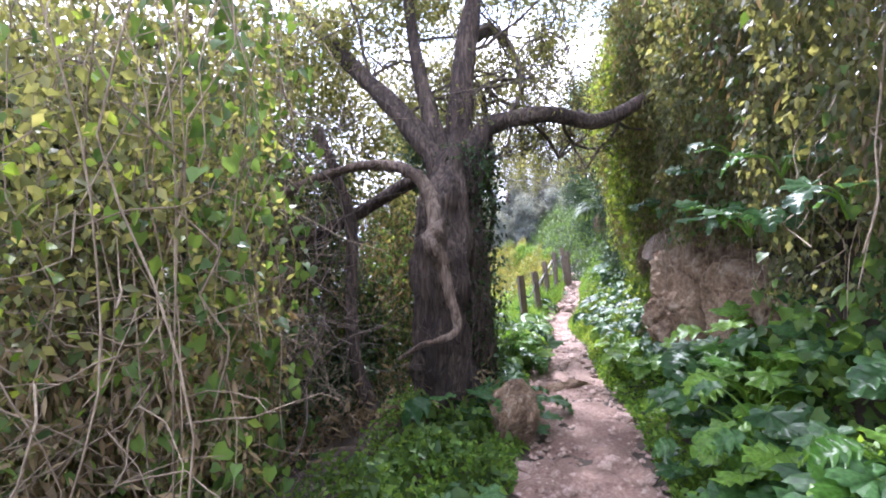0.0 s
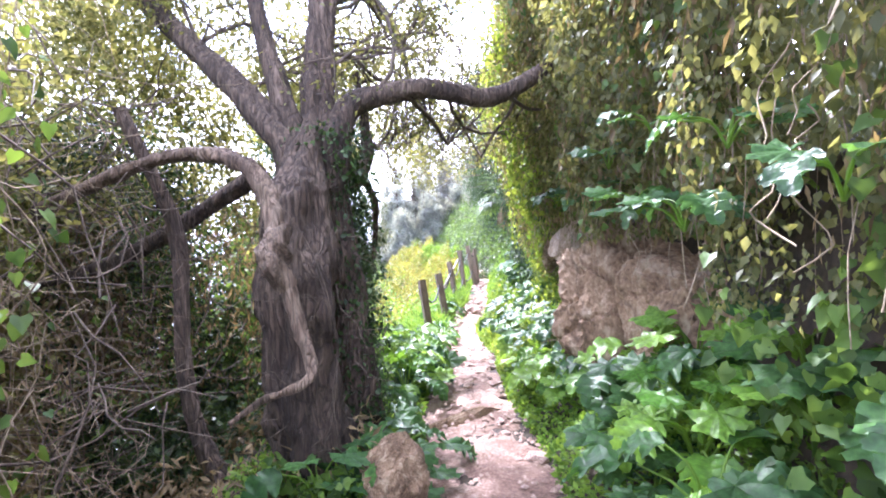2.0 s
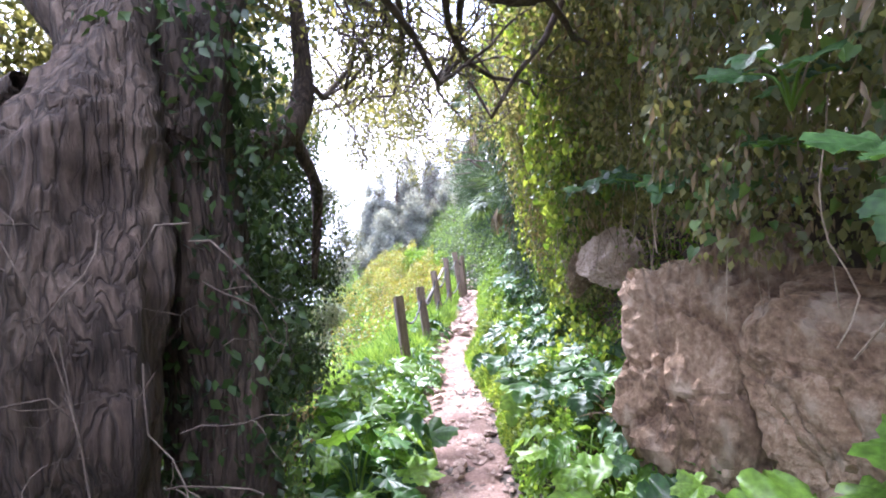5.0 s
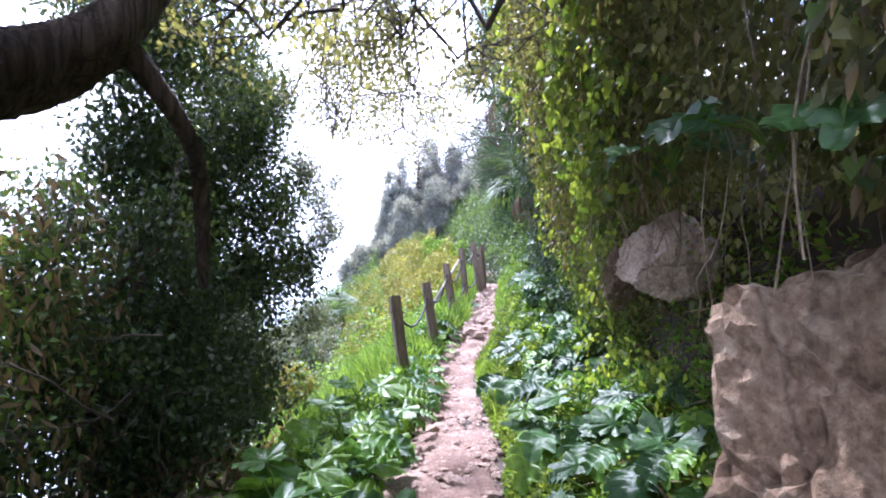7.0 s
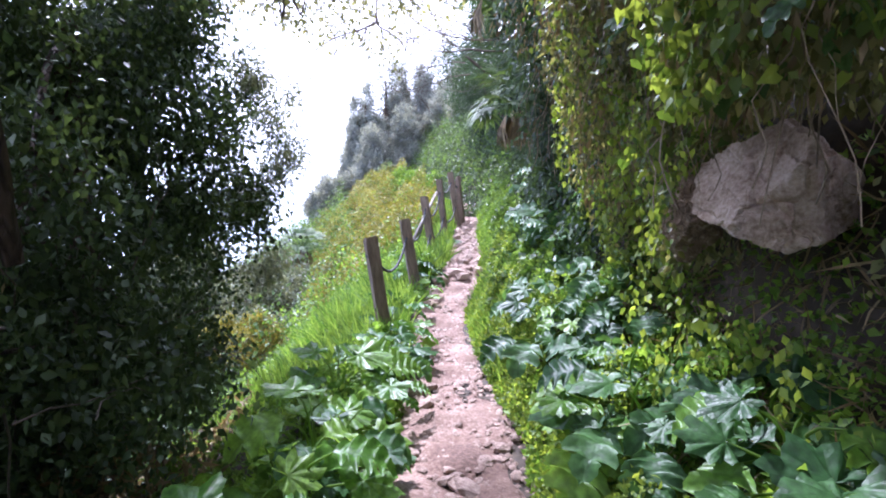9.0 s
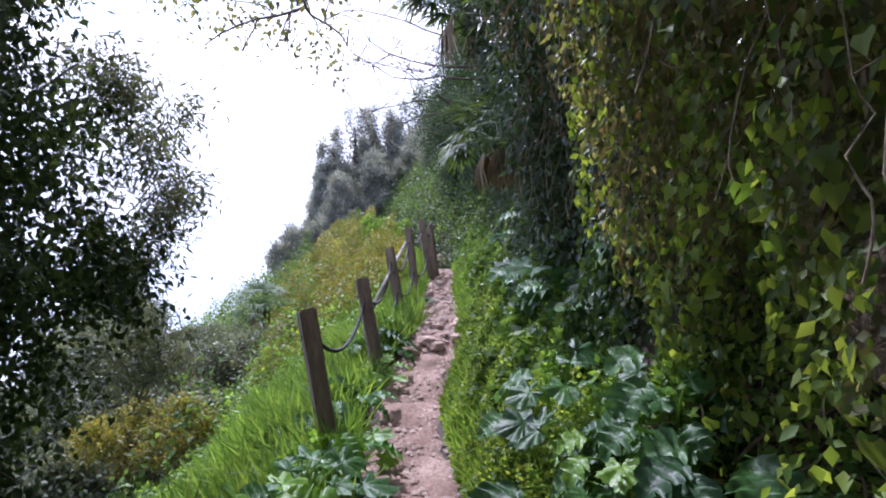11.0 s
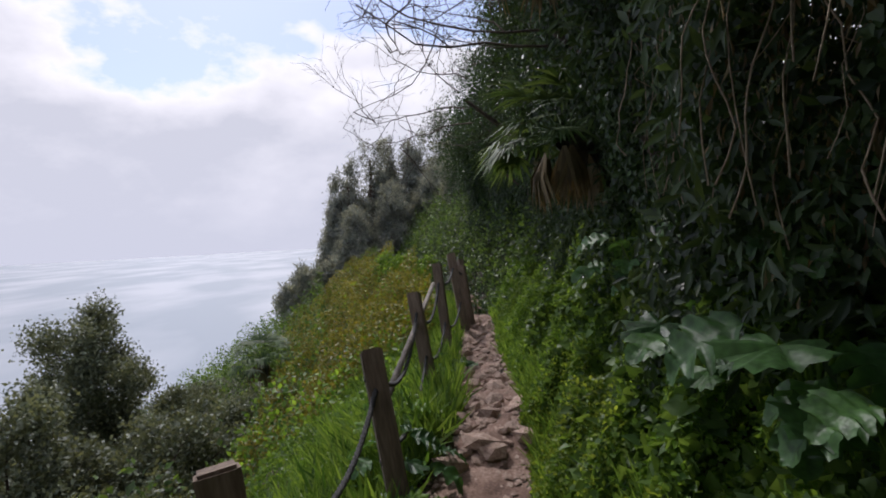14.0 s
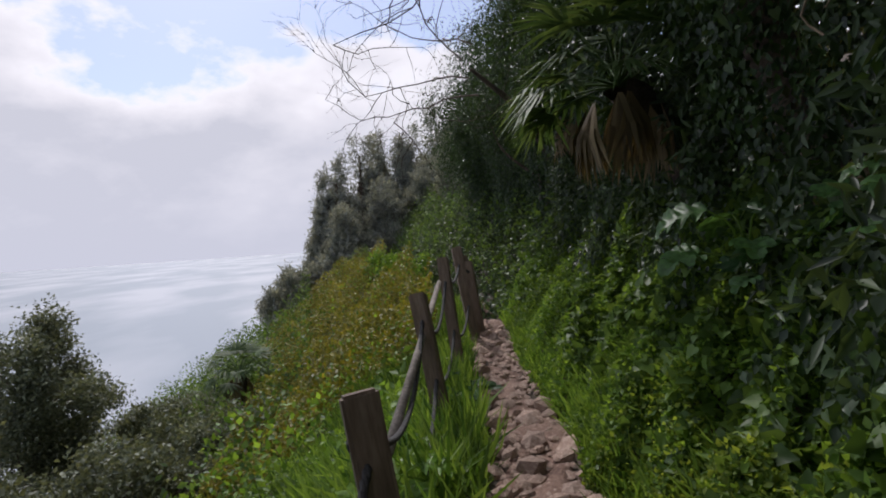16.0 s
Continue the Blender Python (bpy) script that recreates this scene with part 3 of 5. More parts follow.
def main_tree():
    t = new("tree")
    t.location = (0, 0, 0)
    tagged(t, "old twisted broadleaf tree leaning over the footpath", "tree")
    limb([(0.02, 5.2, -0.35), (0.0, 5.18, 0.1), (-0.02, 5.14, 0.7), (-0.02, 5.16, 1.3), (0.02, 5.28, 1.8), (0.08, 5.4, 2.25)], [0.42, 0.32, 0.28, 0.27, 0.24, 0.15], M_BARK, t, "trunk", sides=26, rough=0.20, seed=4)
    limb([(0.36, 5.75, -0.35), (0.32, 5.65, 0.4), (0.28, 5.55, 1.1), (0.22, 5.5, 1.9), (0.24, 5.5, 2.24)], [0.26, 0.22, 0.2, 0.2, 0.17], M_BARK, t, "second_trunk", "ivy-hung darker second stem", sides=18, seed=9)
    limb([(0.16, 5.42, 1.85), (0.32, 5.5, 2.3), (0.51, 5.56, 2.54), (1.06, 5.67, 2.67), (1.68, 5.86, 2.65), (2.32, 6.06, 3.02), (3.15, 6.25, 3.71), (3.6, 6.4, 4.5)], [0.17, 0.13, 0.10, 0.085, 0.08, 0.06, 0.04, 0.015], M_BARK, t, seed=2)
    limb([(0.0, 5.4, 1.8), (-0.11, 5.56, 2.21), (-0.43, 5.75, 2.66), (-0.82, 5.95, 3.09), (-1.25, 6.26, 3.58), (-1.8, 6.5, 4.2), (-2.3, 6.7, 5.0)], [0.19, 0.15, 0.12, 0.1, 0.08, 0.05, 0.02], M_BARK, t, seed=3)
    limb([(0.1, 5.4, 1.8), (0.14, 5.6, 2.2), (0.18, 5.74, 2.72), (0.25, 5.97, 3.53), (0.4, 6.2, 4.6), (0.5, 6.4, 5.8)], [0.2, 0.17, 0.14, 0.12, 0.08, 0.03], M_BARK, t, seed=5)
    limb([(0.05, 5.5, 2.0), (-0.12, 5.7, 2.6), (-0.28, 5.9, 3.3), (-0.4, 6.0, 4.2), (-0.5, 6.1, 5.2)], [0.12, 0.09, 0.08, 0.05, 0.02], M_BARK, t, seed=15)
    limb([(0.0, 5.5, 1.5), (0.0, 6.1, 1.75), (0.27, 6.54, 1.95), (0.5, 6.64, 2.11), (0.57, 6.85, 2.45), (0.5, 7.1, 3.2)], [0.2, 0.17, 0.13, 0.10, 0.07, 0.05], M_BARK, t, seed=6)
    limb([(0.5, 6.64, 2.1), (0.63, 6.89, 1.83), (0.63, 7.08, 1.6), (0.6, 7.2, 1.2)], [0.05, 0.035, 0.028, 0.02], M_BARK, t, seed=7)
    limb([(-1.75, 5.2, 1.72), (-1.19, 5.04, 1.94), (-0.69, 4.85, 2.06), (-0.29, 4.67, 2.0), (-0.09, 4.58, 1.73), (-0.06, 4.5, 1.42), (0.02, 4.46, 1.13), (0.11, 4.4, 0.77), (0.06, 4.36, 0.66), (-0.17, 4.37, 0.58), (-0.36, 4.39, 0.46)],
         [0.045, 0.05, 0.055, 0.06, 0.06, 0.06, 0.048, 0.04, 0.035, 0.028, 0.018], M_PALE_BARK, t, "dead_limb", "pale twisted dead limb hanging before the trunk", seed=8, gnarled=True)
    v, f = tube_data(spline([(-0.02, 4.55, 1.58), (-0.07, 4.47, 1.46), (-0.08, 4.45, 1.34), (-0.01, 4.46, 1.2)], 7), [0.055, 0.085, 0.095, 0.05], 14, 0.3, 12)
    solid("burl", v, f, M_PALE_BARK, t, "knobbly pale burl")
    limb([(-0.25, 5.45, 2.02), (-0.92, 5.69, 1.65), (-1.57, 5.9, 1.36), (-2.3, 6.1, 1.2)], [0.06, 0.055, 0.05, 0.04], M_BARK, t, seed=10)
    limb([(-1.25, 5.5, 2.5), (-1.05, 5.52, 2.01), (-0.92, 5.58, 1.53), (-0.93, 5.54, 0.79), (-0.88, 5.52, 0.2), (-0.7, 5.45, -0.3)], [0.05, 0.05, 0.06, 0.06, 0.07, 0.08], M_BARK, t, seed=11)
    limb([(0.05, 4.8, 0.12), (0.2, 4.55, 0.35), (0.25, 4.6, 0.9), (0.1, 4.6, 1.5), (-0.35, 4.7, 2.1)], [0.0025, 0.0025, 0.002, 0.002, 0.002], M_TWIG, t, "vine_stem", sides=6, seed=13)
    limb([(0.3, 4.5, -0.1), (0.22, 4.5, 0.5), (0.27, 4.55, 0.85), (0.15, 4.7, 1.3)], [0.003, 0.003, 0.002, 0.002], M_TWIG, t, "vine_stem", sides=6, seed=14)
    limb([(0.25, 5.97, 3.53), (0.6, 6.9, 3.95), (1.0, 8.1, 4.1), (1.3, 9.4, 4.0), (1.5, 10.4, 3.8)], [0.09, 0.06, 0.05, 0.035, 0.02], M_BARK, t, seed=16)
    r = np.random.default_rng(21)
    pieces, ends = [], []
    st = [(0.9, 5.65, 2.65), (1.3, 5.75, 2.67), (1.7, 5.86, 2.66), (2.1, 6.0, 2.85), (1.5, 5.8, 2.68), (0.6, 5.6, 2.58), (2.5, 6.1, 3.1), (0.2, 5.8, 3.0), (0.3, 6.0, 3.6), (0.55, 6.9, 2.5), (0.5, 7.1, 3.1), (1.1, 5.7, 2.7)]
    wy = [(0.3, 0.9, 0.3), (0.2, 1, 0.2), (0.4, 0.9, 0.1), (-0.2, 1, 0.3), (-0.1, 1, 0.5), (0.5, 0.8, 0.5), (0, 1, 0.2), (0.6, 0.7, 0.5), (0.6, 0.7, 0.3), (0.6, 0.8, 0.4), (0.7, 0.8, 0.2), (0.3, 0.9, 0.6)]
    branchlets(st, [unit(np.array([w]))[0] for w in wy], 1.9, 0.024, 3, r, pieces, 0.05, ends, 0.5, 3, 2.45)
    st = [(0.8, 7.5, 4.0), (1.0, 8.1, 4.1), (1.1, 8.6, 4.1), (1.25, 9.2, 4.0), (1.4, 9.8, 3.9), (1.5, 10.4, 3.8), (1.2, 9.0, 4.0), (1.45, 10.1, 3.85), (0.6, 7.0, 3.95)]
    wy = [(0.5, 0.5, -0.4), (-0.6, 0.6, -0.3), (0.7, 0.5, -0.4), (-0.5, 0.4, -0.5), (0.6, 0.5, -0.5), (0.1, 0.9, -0.5), (0.2, 0.3, -0.8), (-0.6, 0.5, -0.5), (-0.7, 0.6, -0.2)]
    branchlets(st, [unit(np.array([w]))[0] for w in wy], 1.5, 0.018, 3, r, pieces, 0.06, ends, 0.5, 4, 2.3)
    st = [(-0.43, 5.75, 2.66), (-0.82, 5.95, 3.09), (-0.6, 5.85, 2.9), (0.18, 5.74, 2.72), (0.25, 5.97, 3.4), (-0.2, 5.8, 2.9), (-1.1, 6.2, 3.4), (-0.3, 5.95, 3.5)]
    wy = [(0.3, 0.6, 0.6), (0.5, 0.5, 0.6), (-0.6, 0.5, 0.4), (0.6, 0.4, 0.7), (0.6, 0.3, 0.5), (0.4, 0.8, 0.3), (-0.3, 0.8, 0.3), (0.5, 0.8, 0.2)]
    branchlets(st, [unit(np.array([w]))[0] for w in wy], 1.5, 0.02, 3, r, pieces, 0.02, ends, 0.5, 3, 2.3)
    v, f = join(pieces)
    solid("twig_spray", v, f, M_TWIG, t, "fine hanging bare twigs")
    e = np.array(ends)
    k = RNG.choice(len(e), 24000)
    foliage("crown", LEAF_SMALL, e[k] + RNG.normal(size=(24000, 3)) * 0.07, 0.042, L_OLIVE, parent=t)
    s = RNG.uniform(-0.1, 2.3, 6000)
    ivy = np.stack([0.34 - 0.05 * s, 5.72 - 0.1 * s, s], 1) + unit(RNG.normal(size=(6000, 3))) * (0.30 * RNG.uniform(0.7, 1.25, 6000))[:, None] * (1, 1, 0.3)
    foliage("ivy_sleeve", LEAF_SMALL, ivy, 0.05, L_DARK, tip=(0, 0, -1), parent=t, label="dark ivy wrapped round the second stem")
    # high leafage over the fork
    c = [(-1.2, 6.3, 3.7), (-0.6, 6.2, 4.2), (0.2, 6.4, 4.7), (0.9, 6.6, 4.6), (-1.7, 6.0, 3.3), (-0.2, 7.2, 4.4), (1.8, 6.9, 4.5), (2.6, 6.6, 4.2), (-2.0, 7.2, 3.5), (0.1, 7.6, 3.6), (-0.9, 6.9, 2.6), (-1.4, 7.3, 2.1), (-0.5, 7.1, 3.1), (-1.3, 6.7, 3.0), (-0.7, 7.0, 1.9), (0.7, 7.5, 3.5), (1.3, 7.2, 3.8), (0.2, 7.0, 3.0)]
    foliage("upper_crown", LEAF_SMALL, clumps(c, [0.75, 0.7, 0.9, 0.6, 0.7, 0.8, 0.6, 0.6, 0.9, 0.5, 0.5, 0.6, 0.5, 0.6, 0.5, 0.5, 0.5, 0.45], 46000, 0.1), 0.055, L_OLIVE, parent=t)

    # dead twigs and runners caught round the trunk
    r = np.random.default_rng(23)
    pieces = []
    for k in range(30):
        z = r.uniform(-0.1, 1.7)
        a = r.uniform(-2.6, 0.2)
        p = np.array((0.02 + 0.38 * math.cos(a), 5.16 + 0.36 * math.sin(a), z))
        d = np.array((math.cos(a) * 0.4 + r.normal() * 0.4, math.sin(a) * 0.4, r.uniform(-0.7, 0.5)))
        branchlets([p], [d / np.linalg.norm(d)], r.uniform(0.25, 0.6), 0.0032, 1, r, pieces, 0.16, None, 0.8, 2)
    v, f = join(pieces)
    solid("twig_tangle", v, f, M_TWIG, t, "thin dead twigs caught round the trunk")


main_tree()


def shrub_tree(name, label, foot, trunk_top, radius, blobs, count, size, mat, template=LEAF_SMALL, shell=0.35, tip=(0, 0, -0.4), bark=None, loose=0.28):
    """A leafy bush or tree: trunk, a few limbs, crown of many small leaves."""
    t = new(name)
    t.location = foot
    tagged(t, label, "tree" if "tree" in name else "shrub")
    foot, top = np.array(foot, float), np.array(trunk_top, float)
    mid = (foot + top) / 2 + np.array((0.1, -0.05, 0)) * radius * 4
    limb([foot - foot - (0, 0, 0.3), mid - foot, top - foot], [radius, radius * 0.8, radius * 0.5], bark or M_BARK, t, "trunk", sides=8, seed=len(name))
    pieces = []
    for c, r in blobs[:14]:
        a = (foot + (top - foot) * RNG.uniform(0.4, 1.0)) - foot
        b = np.array(c) - foot
        pieces.append(tube_data(spline([a, (a + b) / 2 + RNG.normal(size=3) * 0.12, b], 4), [radius * 0.4, radius * 0.12], 5))
    v, f = join(pieces)
    solid("limb_fork", v, f, bark or M_BARK, t)
    cs = np.array([c for c, r in blobs]) - foot
    pts = clumps(cs, [r for c, r in blobs], count, shell)
    pts = pts + RNG.normal(size=pts.shape) * loose * np.mean([r for c, r in blobs])
    foliage("crown", template, pts, size, mat, tip=tip, parent=t)
    return t


def random_blobs(centre, spread, radius, n, seed, taper=0.0):
    r = np.random.default_rng(seed)
    out = []
    for _ in range(n):
        d = r.normal(size=3)
        d = d / np.linalg.norm(d) * r.uniform(0.3, 1.0) ** 0.6
        k = radius * r.uniform(0.55, 1.25)
        c = np.array(centre) + d * np.array(spread) * (1 - taper * max(d[2], 0))
        out.append((tuple(c), k * (1 - 0.5 * taper * max(d[2], 0))))
    return out


# dark ivy-hung bush past the old tree
shrub_tree("ivy_bush", "tall dark ivy-hung bush beside the footpath", (-0.4, 9.6, -0.6), (-0.2, 9.7, 2.2), 0.09,
           random_blobs((-0.55, 9.7, 0.8), (0.95, 1.5, 1.5), 0.42, 34, 5) + random_blobs((-0.5, 9.8, 2.5), (0.8, 1.1, 0.9), 0.45, 16, 6) + random_blobs((-0.9, 9.2, 0.2), (1.3, 1.6, 0.5), 0.4, 14, 16) + random_blobs((0.2, 10.7, 1.5), (0.55, 0.7, 1.3), 0.28, 26, 17), 100000, 0.055, L_BUSH, shell=0.2, tip=(0, 0, -0.9))
shrub_tree("leafy_tree", "small leafy tree with light showing through its crown", (-0.9, 11.4, -1.4), (-0.2, 11.3, 2.6), 0.06,
           random_blobs((-0.2, 11.2, 2.6), (0.7, 0.8, 0.9), 0.28, 18, 8) + random_blobs((0.62, 11.35, 1.3), (0.45, 0.45, 1.2), 0.18, 30, 9), 18000, 0.06, L_SLOPE, LEAF_NARROW, 0.0)
shrub_tree("thicket_tree", "slender tree hung with climbers in the thicket", (-2.2, 4.2, -0.5), (-2.0, 4.4, 3.2), 0.07,
           random_blobs((-2.4, 4.4, 2.4), (0.9, 2.2, 1.3), 0.5, 26, 10), 13000, 0.06, L_OLIVE, shell=0.1)
shrub_tree("thicket_tree", "slender tree hung with climbers in the thicket", (-2.6, 7.4, -1.0), (-2.2, 7.6, 2.6), 0.08,
           random_blobs((-2.2, 7.4, 1.5), (1.3, 1.2, 1.6), 0.5, 26, 11), 26000, 0.06, L_DARK, shell=0.1)


# ---- thicket of hanging climbers beside the start ----
def hanging_stems(n, xr, yr, top, bottom, seed, radius=0.005, wander=0.05, line=None):
    r = np.random.default_rng(seed)
    pieces = []
    for _ in range(n):
        x, y = r.uniform(*xr), r.uniform(*yr)
        if line is not None:
            x = x + line(y)
        z0, z1 = r.uniform(*top), r.uniform(*bottom)
        k = 9
        z = np.linspace(z0, z1, k)
        p = np.stack([x + np.cumsum(r.normal(size=k)) * wander, y + np.cumsum(r.normal(size=k)) * wander, z], 1)
        pieces.append(tube_data(spline(p, 2), [radius * r.uniform(0.5, 1.5)], 4))
    return pieces


def tangle(n, lo, hi, seed, length=0.6, radius=0.004):
    r = np.random.default_rng(seed)
    pieces = []
    for _ in range(n):
        p = r.uniform(lo, hi)
        d = r.normal(size=3) * np.array((0.8, 1, 0.7))
        d /= np.linalg.norm(d)
        pts = [p]
        for _ in range(5):
            d = d + r.normal(size=3) * 0.35
            d /= np.linalg.norm(d)
            pts.append(pts[-1] + d * length / 5 * r.uniform(0.6, 1.3))
        pieces.append(tube_data(np.array(pts), [radius * r.uniform(0.5, 1.6), radius * 0.3], 4))
    return pieces


def thicket_edge(y):
    return np.interp(y, [-2, 0, 1.5, 2.6, 3.4, 4.5, 6], [-1.15, -1.1, -0.9, -0.72, -1.0, -1.35, -1.6])


v, f = join(hanging_stems(75, (-1.0, 0.02), (1.1, 5.0), (1.8, 4.2), (-0.1, 1.6), 31, 0.0026, 0.085, thicket_edge) + tangle(620, (-1.9, 1.3, -0.1), (-0.85, 5.0, 1.3), 32, 0.6, 0.0028) + tangle(320, (-2.2, 1.2, 1.0), (-0.9, 5.0, 3.4), 33, 0.9, 0.003))
tagged(solid("climber_stems", v, f, M_VINE), "tangle of pale dry climber stems hanging in the thicket", "climber", kind="stuff")


def thicket_points(n, y0, y1, z0, z1, deep):
    y = RNG.uniform(y0, y1, n)
    z = RNG.uniform(z0, z1, n)
    x = thicket_edge(y) - np.abs(RNG.normal(size=n)) * deep - 0.12 * np.sin(7 * y + 3 * z) - 0.1
    keep = np.sin(2.3 * y + 1.1) + np.sin(2.9 * z + 2 * y) + RNG.normal(size=n) * 0.9 > -0.3
    keep &= (z < 2.3) | (RNG.uniform(0, 1, n) < 0.55)   # lighter towards the top
    return np.stack([x, y, z], 1)[keep]


tagged(foliage("climber_leaves", LEAF_HEART, thicket_points(1500, 0.7, 5.0, 0.0, 3.8, 0.45), 0.062, L_IVY, tip=(0.1, -0.2, -0.9), spread=0.45, facing=(0.7, -0.4, 0.3)),
       "heart-shaped green climber leaves on hanging stems", "climber", kind="stuff")
tagged(foliage("climber_leaves", LEAF_SMALL, thicket_points(56000, -1.0, 5.0, -0.1, 4.2, 0.8), 0.05, L_OLIVE, tip=(0, 0, -0.7)), "small olive leaves filling the thicket", "climber", kind="stuff")
tagged(foliage("dry_litter", LEAF_NARROW, thicket_points(15000, -0.5, 5.2, -0.15, 1.1, 0.5), 0.075, L_DRY, tip=(0, 0, -0.8), spread=0.6), "brown dead stalks and leaves low in the thicket", "dead stalks", kind="stuff")
tagged(foliage("climber_leaves", LEAF_SMALL, thicket_points(3500, 0.4, 5.0, 0.3, 3.2, 0.7), 0.06, L_SUN_TINT, tip=(0, 0, -0.7)), "leaves in the thicket painted a sunlit yellow-green", "climber", kind="stuff")


# dense brush that closes the thicket at the back
def brush_points(n, z1):
    y = RNG.uniform(2.0, 9.5, n)
    x = -1.7 - 0.12 * (y - 4) - np.abs(RNG.normal(size=n)) * 0.7 + 0.25 * np.sin(3 * y)
    z = -0.9 + (z1 + 0.9) * RNG.uniform(0, 1, n) ** 0.8 + 0.3 * np.sin(2.2 * y)
    return np.stack([x, y, z], 1)


tagged(foliage("brush", LEAF_SMALL, brush_points(34000, 2.3), 0.07, L_OLIVE, tip=(0, 0, -0.5)), "dense olive brush behind the old tree", "shrub", kind="stuff")
tagged(foliage("brush", LEAF_NARROW, brush_points(30000, 1.6), 0.12, L_DRY, tip=(0, 0, -0.9), spread=0.5), "dense brown dead brush behind the old tree", "dead stalks", kind="stuff")


def backing_points(n, z1):
    y = 6.8 + RNG.normal(size=n) * 2.2
    x = -2.3 - 0.1 * (y - 4) - np.abs(RNG.normal(size=n)) * 0.9 + 0.35 * np.sin(2.1 * y) + 0.2 * np.sin(5.3 * y)
    return np.stack([x, y, -1.4 + (z1 + 1.4) * RNG.uniform(0, 1, n) + 0.3 * np.sin(2.7 * y)], 1)


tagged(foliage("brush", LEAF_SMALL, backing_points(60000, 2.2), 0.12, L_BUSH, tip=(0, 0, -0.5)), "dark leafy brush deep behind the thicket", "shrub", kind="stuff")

tagged(foliage("brush", LEAF_SMALL, backing_points(20000, 3.3), 0.10, L_OLIVE, tip=(0, 0, -0.5)), "thin olive leaves high behind the thicket", "shrub", kind="stuff")


def gap_points(n, z1):
    y = RNG.uniform(6.4, 8.8, n)
    return np.stack([RNG.uniform(-1.9, -0.25, n), y, -0.5 + (z1 + 0.5) * RNG.uniform(0, 1, n) + 0.25 * np.sin(4 * y)], 1)


tagged(foliage("brush", LEAF_SMALL, gap_points(6000, 1.6), 0.06, L_IVY, tip=(0, 0, -0.5)), "sunlit green brush behind the old tree", "shrub", kind="stuff")
tagged(foliage("brush", LEAF_SMALL, brush_points(12000, 3.6), 0.06, L_OLIVE, tip=(0, 0, -0.5)), "thin olive leaves behind the old tree", "shrub", kind="stuff")
tagged(foliage("brush", LEAF_NARROW, gap_points(4000, 1.7), 0.10, L_DRY, tip=(0, 0, -0.9), spread=0.5), "brown dead stalks hanging behind the old tree", "dead stalks", kind="stuff")
v, f = join(tangle(420, (-2.6, 3.0, -0.3), (-0.8, 7.5, 2.6), 35, 1.0, 0.006))
tagged(solid("climber_stems", v, f, M_TWIG), "dark tangled twigs behind the old tree", "climber", kind="stuff")


# ---- hanging growth over the bank ----
def curtain_offset(h, y):
    """Distance from the path's middle at height h above it."""
    near = np.interp(h, [0.6, 1.2, 1.9, 2.6, 3.2, 4.2, 5.5], [1.30, 1.30, 1.15, 0.95, 0.72, 0.62, 0.9])
    later = np.interp(h, [0.6, 1.2, 1.9, 2.6, 3.2, 4.2, 5.5], [1.0, 1.30, 1.5, 1.35, 1.05, 0.9, 1.3])
    w = np.clip((y - 9.5) / 3.5, 0, 1)
    return near * (1 - w) + later * w


def curtain(n, y0, y1, h0, h1, deep, cut=-0.4, lift=0.0):
    y, h = RNG.uniform(y0, y1, n), RNG.uniform(h0, h1, n)
    wob = 0.14 * np.sin(2.7 * y + 1.3 * h) + 0.10 * np.sin(5.9 * y - 2.1 * h + 1) + 0.07 * np.sin(11 * y + 5 * h)
    x = path_x(y) + curtain_offset(h, y) + wob + np.abs(RNG.normal(size=n)) * deep + lift
    keep = np.sin(3.3 * y + 0.4 * h) + np.sin(1.9 * h + 1.7 * y + 2) + RNG.normal(size=n) * 0.8 > cut
    bare = ((y > 4.0) & (y < 7.0) & (h < np.where(y > 5.5, 1.8, 1.6))) | ((y > 7.3) & (y < 8.3) & (h > 1.1) & (h < 1.95))   # the rocks show
    return np.stack([x, y, path_z(y) + h], 1)[keep & ~bare]


def curtain_line(y):
    return path_x(y) + 1.15


tagged(foliage("hanging_ivy", LEAF_SMALL, curtain(110000, 0.5, 10.2, 1.2, 5.6, 0.30, -1.2), 0.052, L_OLIVE, tip=(-0.2, -0.1, -1.0), spread=0.5, facing=(-0.8, -0.3, 0.4)), "curtain of small olive leaves hanging over the bank", "climber", kind="stuff")
tagged(foliage("hanging_ivy", LEAF_HEART, curtain(6200, 1.2, 9.4, 1.1, 4.2, 0.15, 0.2), 0.058, L_IVY, tip=(-0.2, -0.1, -1.0), spread=0.4, facing=(-0.8, -0.5, 0.3)), "green ivy hanging down the bank", "climber", kind="stuff")
tagged(foliage("hanging_ivy", LEAF_HEART, curtain(2800, 6.5, 9.5, 0.7, 4.0, 0.12, 0.6, -0.14), 0.065, L_SUN_TINT, tip=(-0.2, -0.1, -1.0), spread=0.35, facing=(-0.8, -0.5, 0.3)), "climber leaves hanging over the bank, painted a sunlit yellow-green", "climber", kind="stuff")
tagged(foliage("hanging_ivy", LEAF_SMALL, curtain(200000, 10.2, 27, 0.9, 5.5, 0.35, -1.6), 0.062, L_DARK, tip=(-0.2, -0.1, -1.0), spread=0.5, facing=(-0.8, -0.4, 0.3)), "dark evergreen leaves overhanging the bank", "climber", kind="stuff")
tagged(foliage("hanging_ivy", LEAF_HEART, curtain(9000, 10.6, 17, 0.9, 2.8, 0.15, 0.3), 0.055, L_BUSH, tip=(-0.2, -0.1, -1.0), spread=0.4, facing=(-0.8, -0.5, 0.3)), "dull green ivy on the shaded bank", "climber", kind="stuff")
